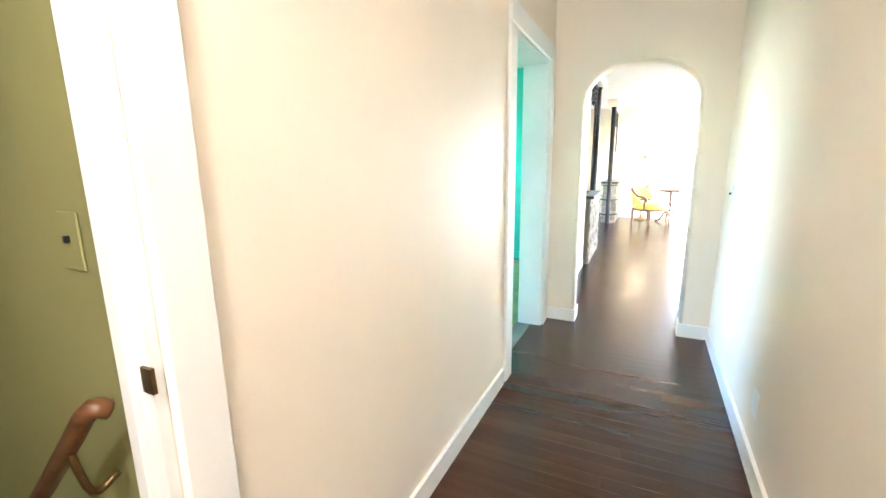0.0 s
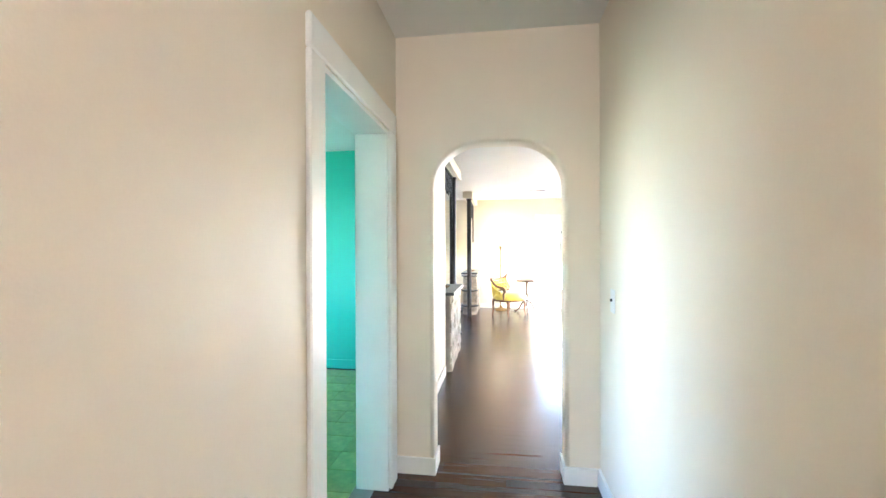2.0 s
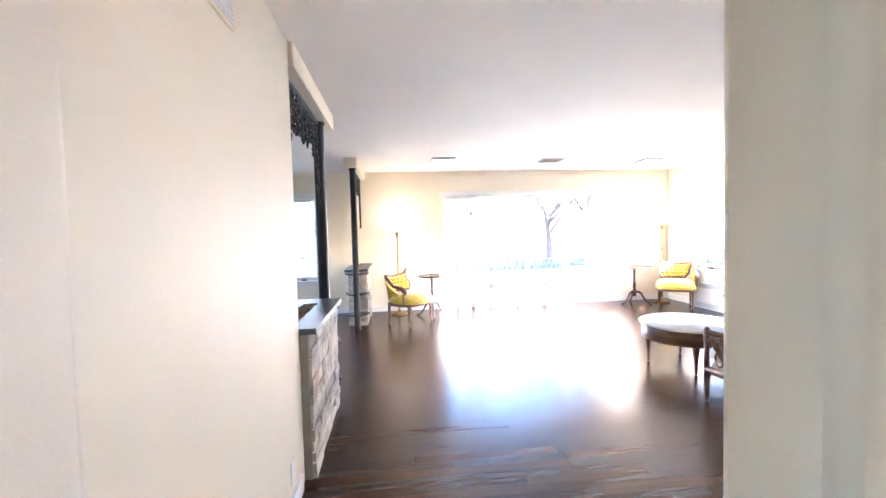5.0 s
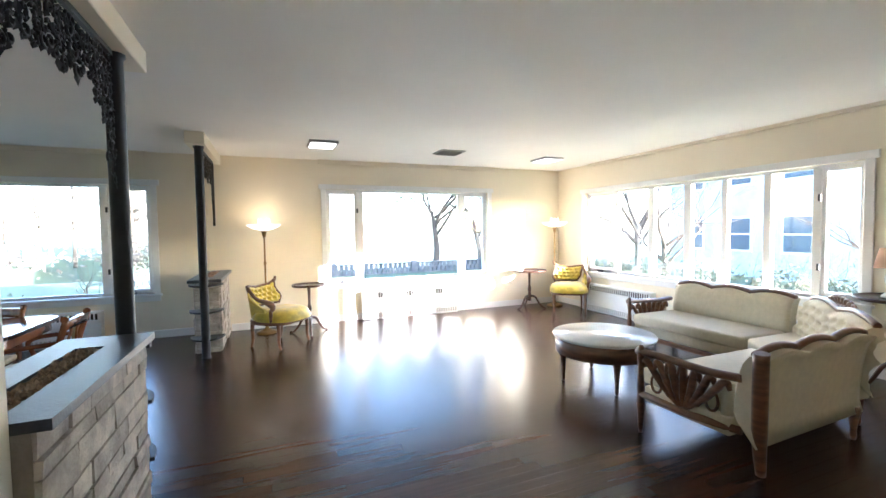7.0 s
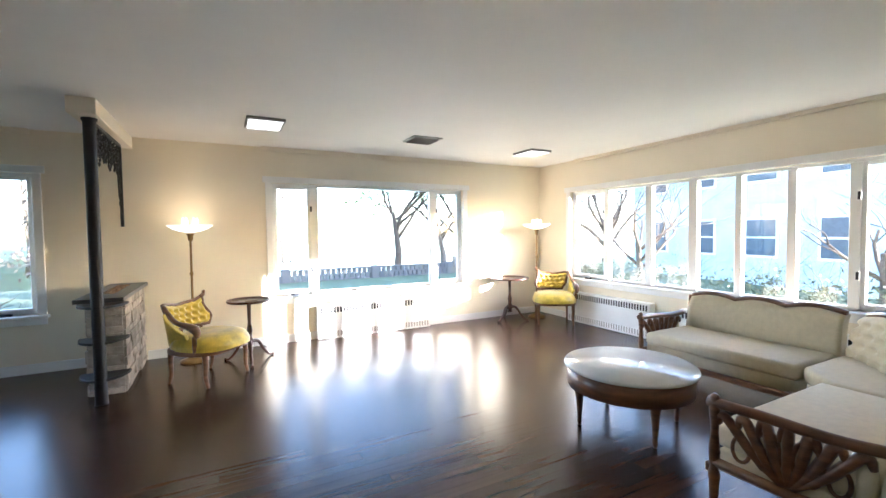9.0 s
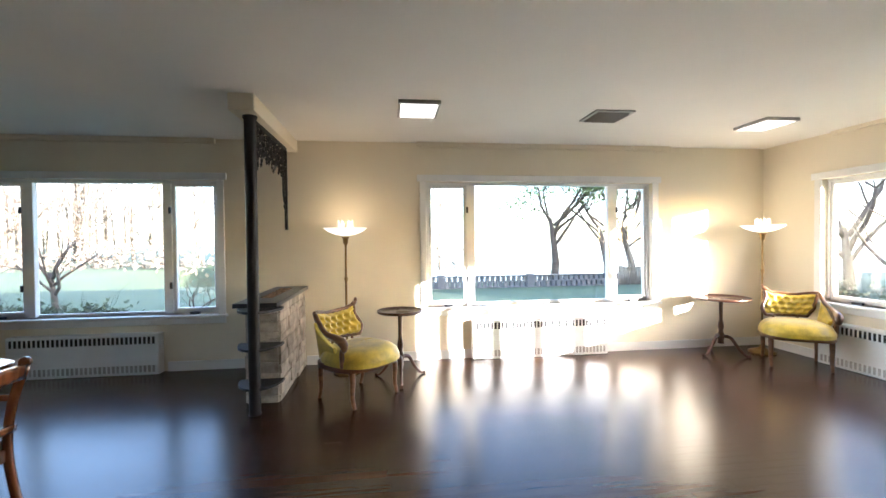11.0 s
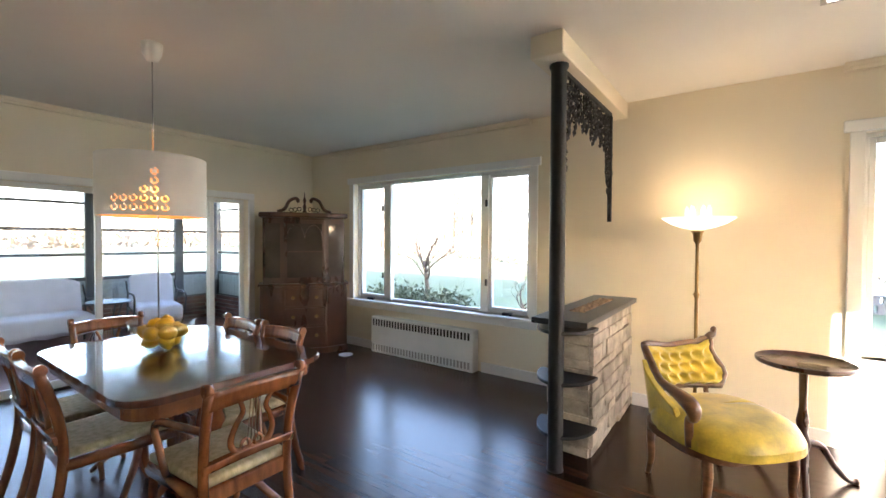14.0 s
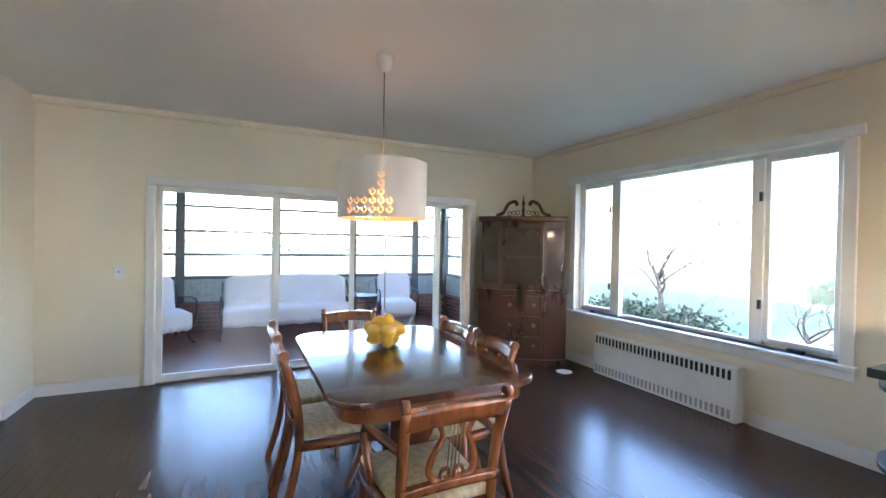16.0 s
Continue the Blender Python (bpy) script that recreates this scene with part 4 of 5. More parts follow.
part("frame", one_box(-0.17, 0.17, -0.012, 0, -0.07, 0.07, bev=0.004), CREAM, wv)
for k in range(7):
    part("slat", one_box(-0.15, 0.15, -0.018, -0.010, -0.055 + k * 0.016, -0.047 + k * 0.016), RADW, wv)


# ---- torchiere lamps ----
def floor_lamp(x, y, z, lit):
    ob = thing("floor_lamp", "brass torchiere floor lamp with lit frosted glass bowl" if lit else "brass torchiere floor lamp with pale glass bowl", "floor lamp", pose(x, y, 0), "torchiere lamps")
    part("base", lathe(bmesh.new(), [(0.14, 0), (0.14, 0.02), (0.10, 0.035), (0.03, 0.06), (0.02, 0.10)]), BRASS, ob)
    part("pole", lathe(bmesh.new(), [(0.012, 0.10), (0.012, 0.5), (0.02, 0.52), (0.012, 0.54), (0.012, 0.95), (0.022, 0.98), (0.012, 1.0), (0.011, z - 0.10), (0.025, z - 0.08), (0.03, z - 0.03), (0.045, z - 0.01)], seg=12), BRASS, ob)
    prof = [(0.04, z), (0.10, z + 0.012), (0.17, z + 0.04), (0.22, z + 0.075), (0.225, z + 0.08), (0.215, z + 0.08), (0.165, z + 0.05), (0.095, z + 0.024), (0.03, z + 0.014)]
    part("bowl", lathe(bmesh.new(), prof, seg=32), LAMPGLASS, ob, "frosted glass bowl")
    for k in range(6):
        a = k * math.pi / 3
        c = lathe(bmesh.new(), [(0.002, z + 0.05), (0.006, z + 0.07), (0.013, z + 0.11), (0.010, z + 0.14), (0.003, z + 0.165)], 0.07 * math.cos(a), 0.07 * math.sin(a), 8)
        part("crystal", c, CRYSTALGLOW, ob, "pale crystal drop with lamplight added as glow")
    bulb("lamp_bulb", x, y, z + 0.13, 0.28 if lit else 0.07)


floor_lamp(-0.37, 10.74, 1.43, True)
floor_lamp(4.47, 10.72, 1.43, False)


# ---- tufted surfaces ----
def tuft(u, v, cols, rows):
    """Depth of buttons on a diamond grid, 0 at a button and 1 on a pillow."""
    best = 1.0
    for r in range(-1, rows + 2):
        for c in range(-1, cols + 2):
            du = u * cols - (c + 0.5 * (r % 2))
            dv = v * rows - r
            best = min(best, math.hypot(du, dv))
    return min(1.0, best / 0.62)


def parlour_chair(m, mirror, label):
    """Seat faces -y; the crest rises to a tip on one side and sweeps down into an arm on the other."""
    s = -1 if mirror else 1
    ob = thing("parlour_chair", label, "chair", m, "yellow tufted chairs")
    outline = [(x, y - 0.05 * math.cos(x * 4.5) if y < 0 else y) for x, y in rounded(-0.31, 0.31, -0.27, 0.24, 0.15, 7)]

    def cushion_top(u, v, d):
        a = 2 * math.pi * u
        w = v if not d else v
        rx, ry = 0.315 * w, (0.27 if math.sin(a) > 0 else 0.34) * w
        px, py = math.copysign(abs(math.cos(a)) ** 0.72, math.cos(a)) * rx, math.copysign(abs(math.sin(a)) ** 0.72, math.sin(a)) * ry - 0.03
        return (px, py, 0.335 if d else 0.375 + 0.105 * (1 - w ** 5) ** 0.6)
    part("seat", sheet(cushion_top, 40, 12, 0.02), YELLOW, ob, "crushed yellow velvet seat cushion")
    part("seat_rail", prism(bmesh.new(), outline, 0.295, 0.345, 0.01), WALNUT, ob, "carved walnut rail")

    def mix(keys, v):
        """Straight runs between (place, value) pairs, eased."""
        for (a, p), (b, q) in zip(keys, keys[1:]):
            if v <= b:
                t = (v - a) / (b - a)
                return p + (q - p) * t * t * (3 - 2 * t)
        return keys[-1][1]

    def at(x, z):
        """Depth of the bowed, raked back at a place on it."""
        return 0.235 - 0.10 * (x / 0.3) ** 2 + 0.28 * (z - 0.48)

    def edge(u, v):
        x0 = mix(((0, -0.17), (0.4, -0.235), (1, -0.275)), v)
        x1 = mix(((0, 0.25), (0.25, 0.285), (0.75, 0.235), (1, 0.25)), v)
        z1 = mix(((0, 0.745), (0.45, 0.715), (0.8, 0.73), (1, 0.765)), u)
        return 0.9 * (x0 + (x1 - x0) * u) - 0.01, 0.49 + (z1 - 0.49) * v

    def back(u, v, d):
        x, z = edge(u, v)
        rim = (1 - abs(2 * v - 1) ** 6) * (1 - abs(2 * u - 1) ** 8)
        return (s * x, at(x, z) + (0.03 if d else -0.05 * rim * tuft(u, v, 6, 4) ** 0.7), z)
    part("backrest", sheet(back, 60, 30, 0.02), YELLOW, ob, "button tufted yellow velvet back")
    run = [edge(k / 12, 1) for k in range(13)] + [edge(1, 1 - k / 8) for k in range(1, 9)] + [edge(1 - k / 8, 0) for k in range(1, 9)] + [edge(0, k / 8) for k in range(1, 8)]
    part("back_frame", tube(bmesh.new(), [(s * x, at(x, z) + 0.004, z) for x, z in run], 0.02, 8, True), WALNUT, ob, "carved walnut back frame")
    x, z = edge(1, 1)
    part("finial", tube(bmesh.new(), spline([(s * (x - 0.03), at(x, z), z), (s * (x + 0.012), at(x, z), z + 0.02), (s * (x + 0.02), at(x, z), z + 0.042), (s * (x + 0.008), at(x, z), z + 0.05)], 4), [0.016, 0.02, 0.022, 0.022, 0.02, 0.017, 0.014, 0.013, 0.015, 0.018, 0.02, 0.019, 0.012], 8), WALNUT, ob, "carved walnut scroll finial")
    for x in (-0.08, 0.14):
        part("back_strut", tube(bmesh.new(), [(s * x, 0.20, 0.33), (s * x, at(x, 0.49), 0.50)], 0.014, 7), WALNUT, ob)
    arm = spline([(s * -0.27, at(-0.275, 0.74), 0.74), (s * -0.285, 0.13, 0.66), (s * -0.315, 0.02, 0.605), (s * -0.315, -0.10, 0.58), (s * -0.31, -0.185, 0.55), (s * -0.305, -0.20, 0.50), (s * -0.30, -0.165, 0.465), (s * -0.295, -0.165, 0.34)], 5)
    n = len(arm)
    part("arm", tube(bmesh.new(), arm, [0.02 + 0.02 * math.exp(-((k / n - 0.55) / 0.16) ** 2) for k in range(n)], 10), WALNUT, ob, "broad scrolled walnut arm")
    side = sheet(lambda u, v, d: (s * (-0.255 - 0.05 * v + (0.03 if d else 0)), 0.19 - 0.25 * u, 0.36 + v * (0.31 - 0.18 * u ** 0.6)), 12, 6, 0.02)
    part("side_panel", side, YELLOW, ob, "yellow velvet side panel")
    for x, y, k in ((-0.25, -0.22, 1), (0.25, -0.22, 1), (-0.24, 0.18, -1), (0.24, 0.18, -1)):
        leg = spline([(x, y, 0.33), (x, y - 0.012 * k, 0.22), (x, y - 0.006 * k, 0.10), (x, y - 0.03 * k, 0.012), (x, y - 0.035 * k, 0.0)], 4)
        part("leg", tube(bmesh.new(), leg, [0.027 - 0.013 * min(1, i / (len(leg) * 0.8)) for i in range(len(leg))], 8), WALNUT, ob)
    return ob


def facing(x, y, fx, fy):
    """A pose whose -y axis points along (fx, fy)."""
    return pose(x, y, 0, 0, 0, math.degrees(math.atan2(fx, -fy)))


parlour_chair(facing(-0.22, 10.04, 0.72, -0.69), False, "carved walnut parlour chair in tufted yellow velvet beside stone planter")
parlour_chair(facing(4.42, 10.27, -0.55, -0.83), True, "carved walnut parlour chair in tufted yellow velvet in the window corner")


# ---- tripod tables ----
def tea_table(x, y, r, h, turn, label, dark=DARKWOOD):
    ob = thing("tripod_table", label, "side table", pose(x, y, 0, 0, 0, turn), "tripod tables")
    part("top", lathe(bmesh.new(), [(r * 0.96, h - 0.02), (r, h - 0.012), (r, h + 0.006), (r * 0.97, h + 0.008), (r * 0.955, h), (0.02, h)], seg=40), dark, ob, "round dished wooden top")
    part("column", lathe(bmesh.new(), [(0.05, h - 0.02), (0.022, h - 0.05), (0.018, h * 0.62), (0.032, h * 0.5), (0.022, h * 0.42), (0.04, h * 0.32), (0.028, h * 0.25), (0.035, h * 0.2)], seg=16), dark, ob)
    for k in range(3):
        a = k * 2 * math.pi / 3
        c, s = math.cos(a), math.sin(a)
        pts = spline([(0.02 * c, 0.02 * s, h * 0.33), (0.10 * c, 0.10 * s, h * 0.30), (0.17 * c, 0.17 * s, h * 0.14), (0.24 * c, 0.24 * s, 0.022), (0.29 * c, 0.29 * s, 0.014)], 5)
        part("leg", tube(bmesh.new(), pts, [0.021 - 0.009 * i / len(pts) + (0.006 if i > len(pts) - 3 else 0) for i in range(len(pts))], 8), dark, ob)
    return ob


tea_table(0.18, 10.42, 0.225, 0.68, 30, "small dark round tripod table beside the yellow chair")
tea_table(3.93, 10.72, 0.30, 0.67, 75, "dark round tripod table near the window corner")
tea_table(4.42, 6.12, 0.30, 0.80, 10, "dark carved round pedestal table behind the sofa")
tl = thing("table_lamp", "table lamp with amber cloth shade on the pedestal table", "table lamp", pose(4.36, 6.16, 0.808))
part("base", lathe(bmesh.new(), [(0.07, 0), (0.06, 0.02), (0.025, 0.05), (0.045, 0.12), (0.05, 0.16), (0.02, 0.22), (0.012, 0.26)], seg=20), MARBLE, tl, "pale stone lamp base")
part("shade", lathe(bmesh.new(), [(0.115, 0.24), (0.08, 0.40), (0.075, 0.40), (0.11, 0.24)], seg=28), GREYCLOTH, tl, "amber cloth shade")
bulb("table_lamp_bulb", 4.36, 6.16, 1.12, 0.08)

# ---- round coffee table ----
ct = thing("coffee_table", "round walnut coffee table with white marble top", "coffee table", pose(2.52, 7.38, 0, 0, 0, 20))
part("top", lathe(bmesh.new(), [(0.40, 0.41), (0.445, 0.415), (0.45, 0.425), (0.445, 0.44), (0.02, 0.44)], seg=48), MARBLE, ct, "polished white marble top")
part("apron", lathe(bmesh.new(), [(0.40, 0.27), (0.425, 0.275), (0.425, 0.405), (0.40, 0.41)], seg=48), WALNUT, ct, "walnut apron")
for k in range(4):
    a = math.pi / 4 + k * math.pi / 2
    part("leg", lathe(bmesh.new(), [(0.012, 0), (0.018, 0.03), (0.014, 0.05), (0.026, 0.2), (0.036, 0.26), (0.036, 0.28)], 0.36 * math.cos(a), 0.36 * math.sin(a), 10), WALNUT, ct)


# ---- sectional sofa ----
def wavy_back(name, owner, p0, p1, z0, z1, waves, amp, tufted, lean=0.06, thick=0.10):
    p0, p1 = Vector(p0), Vector(p1)
    along = p1 - p0
    side = Vector((along.y, -along.x)).normalized()

    def crest(u):
        return z1 + amp * abs(math.sin(u * math.pi * waves)) - amp * 0.4

    def fn(u, v, d):
        q = p0 + along * u
        depth = 0.055 * (tuft(u, v, 8, 5) ** 0.7 if tufted else 0.64) * (1 - abs(2 * v - 1) ** 5)
        off = depth - lean * v - (thick if d else 0) + (0.035 if d else 0) * 0
        zz = z0 + (crest(u) - z0) * v
        w = q + side * off
        return (w.x, w.y, zz if not d else zz - (0.0 if v > 0.5 else 0.12 * (1 - 2 * v)))
    part(name, sheet(fn, 44 if tufted else 24, 20 if tufted else 8, 0.02), LINEN, owner, "button tufted cream damask back" if tufted else "cream damask back")
    rail = [(*(p0 + along * u + side * (-lean - thick / 2 + 0.02)), crest(u) + 0.012) for u in [k / 36 for k in range(37)]]
    part("crest_rail", tube(bmesh.new(), rail, 0.024, 8), WALNUT, owner, "scalloped walnut crest rail")
    return crest


def sofa_leg(owner, x, y):
    part("leg", lathe(bmesh.new(), [(0.014, 0), (0.02, 0.03), (0.016, 0.06), (0.03, 0.16), (0.035, 0.2), (0.03, 0.22)], x, y, 10), WALNUT, owner)


def cushion(name, owner, poly, z0, z1, label, bev=0.03):
    bm = prism(bmesh.new(), poly, z0, z1, bev, 3)
    for f in bm.faces:
        f.smooth = True
    part(name, bm, LINEN, owner, label)


def carved_arm(owner, p0, p1, z_top, z_low):
    """A pierced arm from the front post p0 back to p1."""
    p0, p1 = Vector(p0), Vector(p1)
    d = p1 - p0
    length = d.length
    way = d.normalized()

    def at(a, z, off=0.0):
        q = p0 + way * a
        return (q.x - way.y * off, q.y + way.x * off, z)
    arm = part("arm", tube(bmesh.new(), spline([at(-0.03, z_top), at(length * 0.3, z_top - 0.005), at(length * 0.7, z_top - 0.02), at(length, z_top - 0.01)], 5), 0.026, 8), WALNUT, owner, "walnut arm rail over pierced carving")
    part("arm_post", lathe(bmesh.new(), [(0.012, 0), (0.018, 0.04), (0.022, 0.16), (0.028, 0.20), (0.02, 0.24), (0.026, 0.32), (0.017, 0.42), (0.026, z_top - 0.03), (0.022, z_top + 0.03), (0.008, z_top + 0.045)], p0.x, p0.y, 10), WALNUT, owner)
    part("arm_rail", tube(bmesh.new(), [at(0, z_low + 0.03), at(length * 0.5, z_low), at(length, z_low + 0.01)], 0.024, 8), WALNUT, owner)
    zc = z_low + 0.03
    mid = length * 0.46
    for k in range(-3, 4):
        tip = mid + k * length * 0.13
        pts = [at(mid + k * 0.008, zc), at(mid + k * length * 0.07, zc + 0.10), at(tip, zc + (z_top - zc) * (0.93 - 0.04 * abs(k))), at(tip + 0.03 * (1 if k > 0 else -1), zc + (z_top - zc) * 0.66)]
        sp = spline(pts, 6)
        part("carved_leaf", tube(bmesh.new(), sp, [0.011 + 0.014 * math.sin(math.pi * i / len(sp)) for i in range(len(sp))], 6), WALNUT, arm)
    for sgn in (-1, 1):
        loop = [at(mid + sgn * (0.07 + 0.05 * math.sin(t)), zc + 0.13 + 0.09 * math.cos(t)) for t in [j * 0.393 for j in range(16)]]
        part("carved_loop", tube(bmesh.new(), loop, 0.014, 6, True), WALNUT, arm)
        loop = [at(mid + sgn * (0.17 + 0.035 * math.sin(t)), zc + 0.10 + 0.06 * math.cos(t)) for t in [j * 0.393 for j in range(16)]]
        part("carved_loop", tube(bmesh.new(), loop, 0.009, 6, True), WALNUT, arm)
    part("arm_pad", tube(bmesh.new(), [at(length * 0.86, z_low + 0.06, 0.03), at(length * 0.86, z_top - 0.06, 0.03)], 0.035, 10), LINEN, owner)


# near section, its back to the south
so = thing("sofa_section", "cream damask sofa section with carved walnut frame and open arm", "sofa", group="sectional sofa")
cushion("base", so, [(2.12, 5.95), (3.28, 5.95), (3.28, 6.52), (2.10, 6.52)], 0.20, 0.31, "cream damask seat base", 0.01)
cushion("seat_cushion", so, [(2.14, 5.98), (3.27, 5.98), (3.27, 6.56), (2.12, 6.56)], 0.31, 0.43, "cream damask seat cushion")
part("front_rail", one_box(2.06, 3.28, 6.53, 6.56, 0.19, 0.24, bev=0.008), WALNUT, so)
wavy_back("backrest", so, (3.28, 5.96), (2.14, 5.92), 0.30, 0.70, 3, 0.03, False)
rp = spline([(2.24, 5.85, 0.0), (2.19, 5.83, 0.2), (2.14, 5.80, 0.45), (2.11, 5.78, 0.73)], 5)
part("back_post", tube(bmesh.new(), rp, [0.026 + 0.014 * min(1, i / len(rp) * 2.5) for i in range(len(rp))], 8), WALNUT, so)
carved_arm(so, (2.04, 6.50), (2.15, 5.90), 0.56, 0.24)
for x, y in ((3.2, 6.5), (3.22, 5.88)):
    sofa_leg(so, x, y)
# corner section
cs = thing("sofa_corner", "cream tufted corner sofa section with pierced walnut crest", "sofa", group="sectional sofa")
poly = [(3.30, 5.96), (3.52, 5.93), (4.10, 6.52), (4.13, 6.74), (3.55, 6.74), (3.30, 6.50)]
cushion("base", cs, poly, 0.20, 0.31, "cream damask seat base", 0.01)
cushion("seat_cushion", cs, [(x - 0.01, y + 0.012) for x, y in poly], 0.31, 0.43, "cream damask corner cushion")
crest = wavy_back("backrest", cs, (4.16, 6.72), (3.30, 5.92), 0.38, 0.74, 2, 0.04, True, lean=0.08)
for k in range(9):
    u = 0.32 + 0.36 * k / 8
    q = Vector((4.16, 6.72)) + Vector((-0.86, -0.80)) * u + Vector((0.68, -0.73)) * 0.12
    r = 0.028 + 0.012 * math.sin(math.pi * k / 8)
    ring = [(q.x - 0.73 * r * 1.3 * math.cos(t), q.y - 0.68 * r * 1.3 * math.cos(t), 0.785 + 0.03 * math.sin(math.pi * k / 8) + r * math.sin(t)) for t in [j * 0.524 for j in range(12)]]
    part("crest_loop", tube(bmesh.new(), ring, 0.009, 6, True), WALNUT, cs, "pierced carved walnut loop")
for x, y in ((3.36, 6.46), (3.6, 6.7), (3.5, 5.98), (4.08, 6.5)):
    sofa_leg(cs, x, y)
# far section, its back to the window band
fs = thing("sofa_section", "cream damask sofa section with scalloped crest under the windows", "sofa", group="sectional sofa")
cushion("base", fs, [(3.55, 6.77), (4.12, 6.77), (4.12, 8.00), (3.55, 8.00)], 0.20, 0.31, "cream damask seat base", 0.01)
cushion("seat_cushion", fs, [(3.50, 6.78), (4.10, 6.78), (4.10, 7.97), (3.50, 7.97)], 0.31, 0.43, "cream damask seat cushion")
part("front_rail", one_box(3.49, 3.53, 6.77, 8.02, 0.17, 0.22, bev=0.008), WALNUT, fs)
wavy_back("backrest", fs, (4.12, 7.96), (4.14, 6.76), 0.38, 0.73, 3, 0.035, False)
part("back_post", tube(bmesh.new(), [(4.18, 8.0, 0), (4.19, 8.0, 0.3), (4.24, 8.0, 0.72)], 0.028, 8), WALNUT, fs)
carved_arm(fs, (3.50, 8.03), (4.14, 8.02), 0.56, 0.22)
for x, y in ((3.54, 6.82), (4.15, 6.85)):
    sofa_leg(fs, x, y)


# ---- dining set ----
dt = thing("dining_table", "polished mahogany dining table with rounded corners and pedestal legs", "dining table", pose(-2.55, 8.34, 0))
tp = rounded(-0.66, 0.66, -0.46, 0.46, 0.13, 6)
part("tabletop", prism(bmesh.new(), tp, 0.715, 0.745, 0.009, 3), TABLETOP, dt, "glossy mahogany top")
part("apron", prism(bmesh.new(), rounded(-0.62, 0.62, -0.42, 0.42, 0.12, 6), 0.645, 0.714, 0.006), MAHOG, dt, "reeded mahogany apron")
for px in (-0.33, 0.33):
    ped = part("pedestal", lathe(bmesh.new(), [(0.05, 0.26), (0.075, 0.30), (0.045, 0.36), (0.07, 0.46), (0.05, 0.56), (0.09, 0.62), (0.09, 0.645)], px, 0, 18), MAHOG, dt)
    for k in range(4):
        a = math.pi / 4 + k * math.pi / 2
        c, s = math.cos(a), math.sin(a)
        pts = spline([(px + 0.03 * c, 0.03 * s, 0.32), (px + 0.12 * c, 0.12 * s, 0.28), (px + 0.22 * c, 0.22 * s, 0.13), (px + 0.33 * c, 0.33 * s, 0.02)], 5)
        part("foot", tube(bmesh.new(), pts, [0.026 - 0.01 * i / len(pts) for i in range(len(pts))], 8), MAHOG, ped)


def lyre_chair(m, arms, label):
    """Seat faces -y; top of the back at 0.82."""
    ob = thing("dining_chair", label, "dining chair", m, "chairs round the table")
    seat = prism(bmesh.new(), [(-0.23, -0.23), (0.23, -0.23), (0.20, 0.19), (-0.20, 0.19)], 0.42, 0.465, 0.018, 3)
    for f in seat.faces:
        f.smooth = True
    part("seat", seat, BROCADE, ob, "cream floral brocade seat")
    fr = bmesh.new()
    box(fr, -0.235, 0.235, -0.24, -0.215, 0.365, 0.425, 0.004)
    box(fr, -0.205, 0.205, 0.185, 0.21, 0.365, 0.425, 0.004)
    for s in (-1, 1):
        tube(fr, [(s * 0.225, -0.23, 0.395), (s * 0.20, 0.20, 0.395)], 0.026, 6)
    part("seat_frame", fr, MAHOG, ob)
    for s in (-1, 1):
        st = spline([(s * 0.19, 0.30, 0.0), (s * 0.195, 0.24, 0.2), (s * 0.20, 0.205, 0.42), (s * 0.205, 0.225, 0.62), (s * 0.215, 0.285, 0.815)], 5)
        part("leg", tube(bmesh.new(), st, 0.022, 8), MAHOG, ob)
        fl = spline([(s * 0.215, -0.22, 0.40), (s * 0.215, -0.235, 0.25), (s * 0.215, -0.25, 0.1), (s * 0.215, -0.285, 0.0)], 4)
        part("leg", tube(bmesh.new(), fl, [0.023 - 0.008 * i / len(fl) for i in range(len(fl))], 8), MAHOG, ob)

    def rail(z0, z1, y, bow):
        return sheet(lambda u, v, d: ((-0.215 + 0.43 * u), y + bow * (1 - (2 * u - 1) ** 2) + (0.03 if d else 0) + 0.22 * (z0 + (z1 - z0) * v - z0), z0 + (z1 - z0) * v + 0.012 * (1 - (2 * u - 1) ** 2)), 14, 3, 0.02)
    part("crest_rail", rail(0.745, 0.815, 0.255, 0.02), MAHOG, ob, "rolled mahogany crest rail")
    for s in (-1, 1):
        part("scroll", tube(bmesh.new(), [(s * 0.205, 0.28, 0.825), (s * 0.235, 0.28, 0.825)], 0.024, 10), MAHOG, ob)
    part("lower_rail", rail(0.50, 0.535, 0.205, 0.01), MAHOG, ob)
    ly = bmesh.new()
    for s in (-1, 1):
        pts = spline([(s * 0.012, 0.225, 0.535), (s * 0.075, 0.23, 0.545), (s * 0.10, 0.235, 0.59), (s * 0.082, 0.245, 0.65), (s * 0.055, 0.255, 0.70), (s * 0.075, 0.268, 0.75)], 5)
        tube(ly, pts, [0.016 - 0.006 * i / len(pts) for i in range(len(pts))], 7)
        lp = [(s * (0.03 + 0.02 * math.cos(t)), 0.232, 0.56 + 0.02 * math.sin(t)) for t in [j * 0.628 for j in range(10)]]
        tube(ly, lp, 0.008, 6, True)
    lyre = part("lyre_splat", ly, MAHOG, ob, "carved mahogany lyre splat")
    for k in range(4):
        part("string", tube(bmesh.new(), [(-0.024 + 0.016 * k, 0.236, 0.56), (-0.024 + 0.016 * k, 0.265, 0.75)], 0.0025, 5), BRASS, lyre)
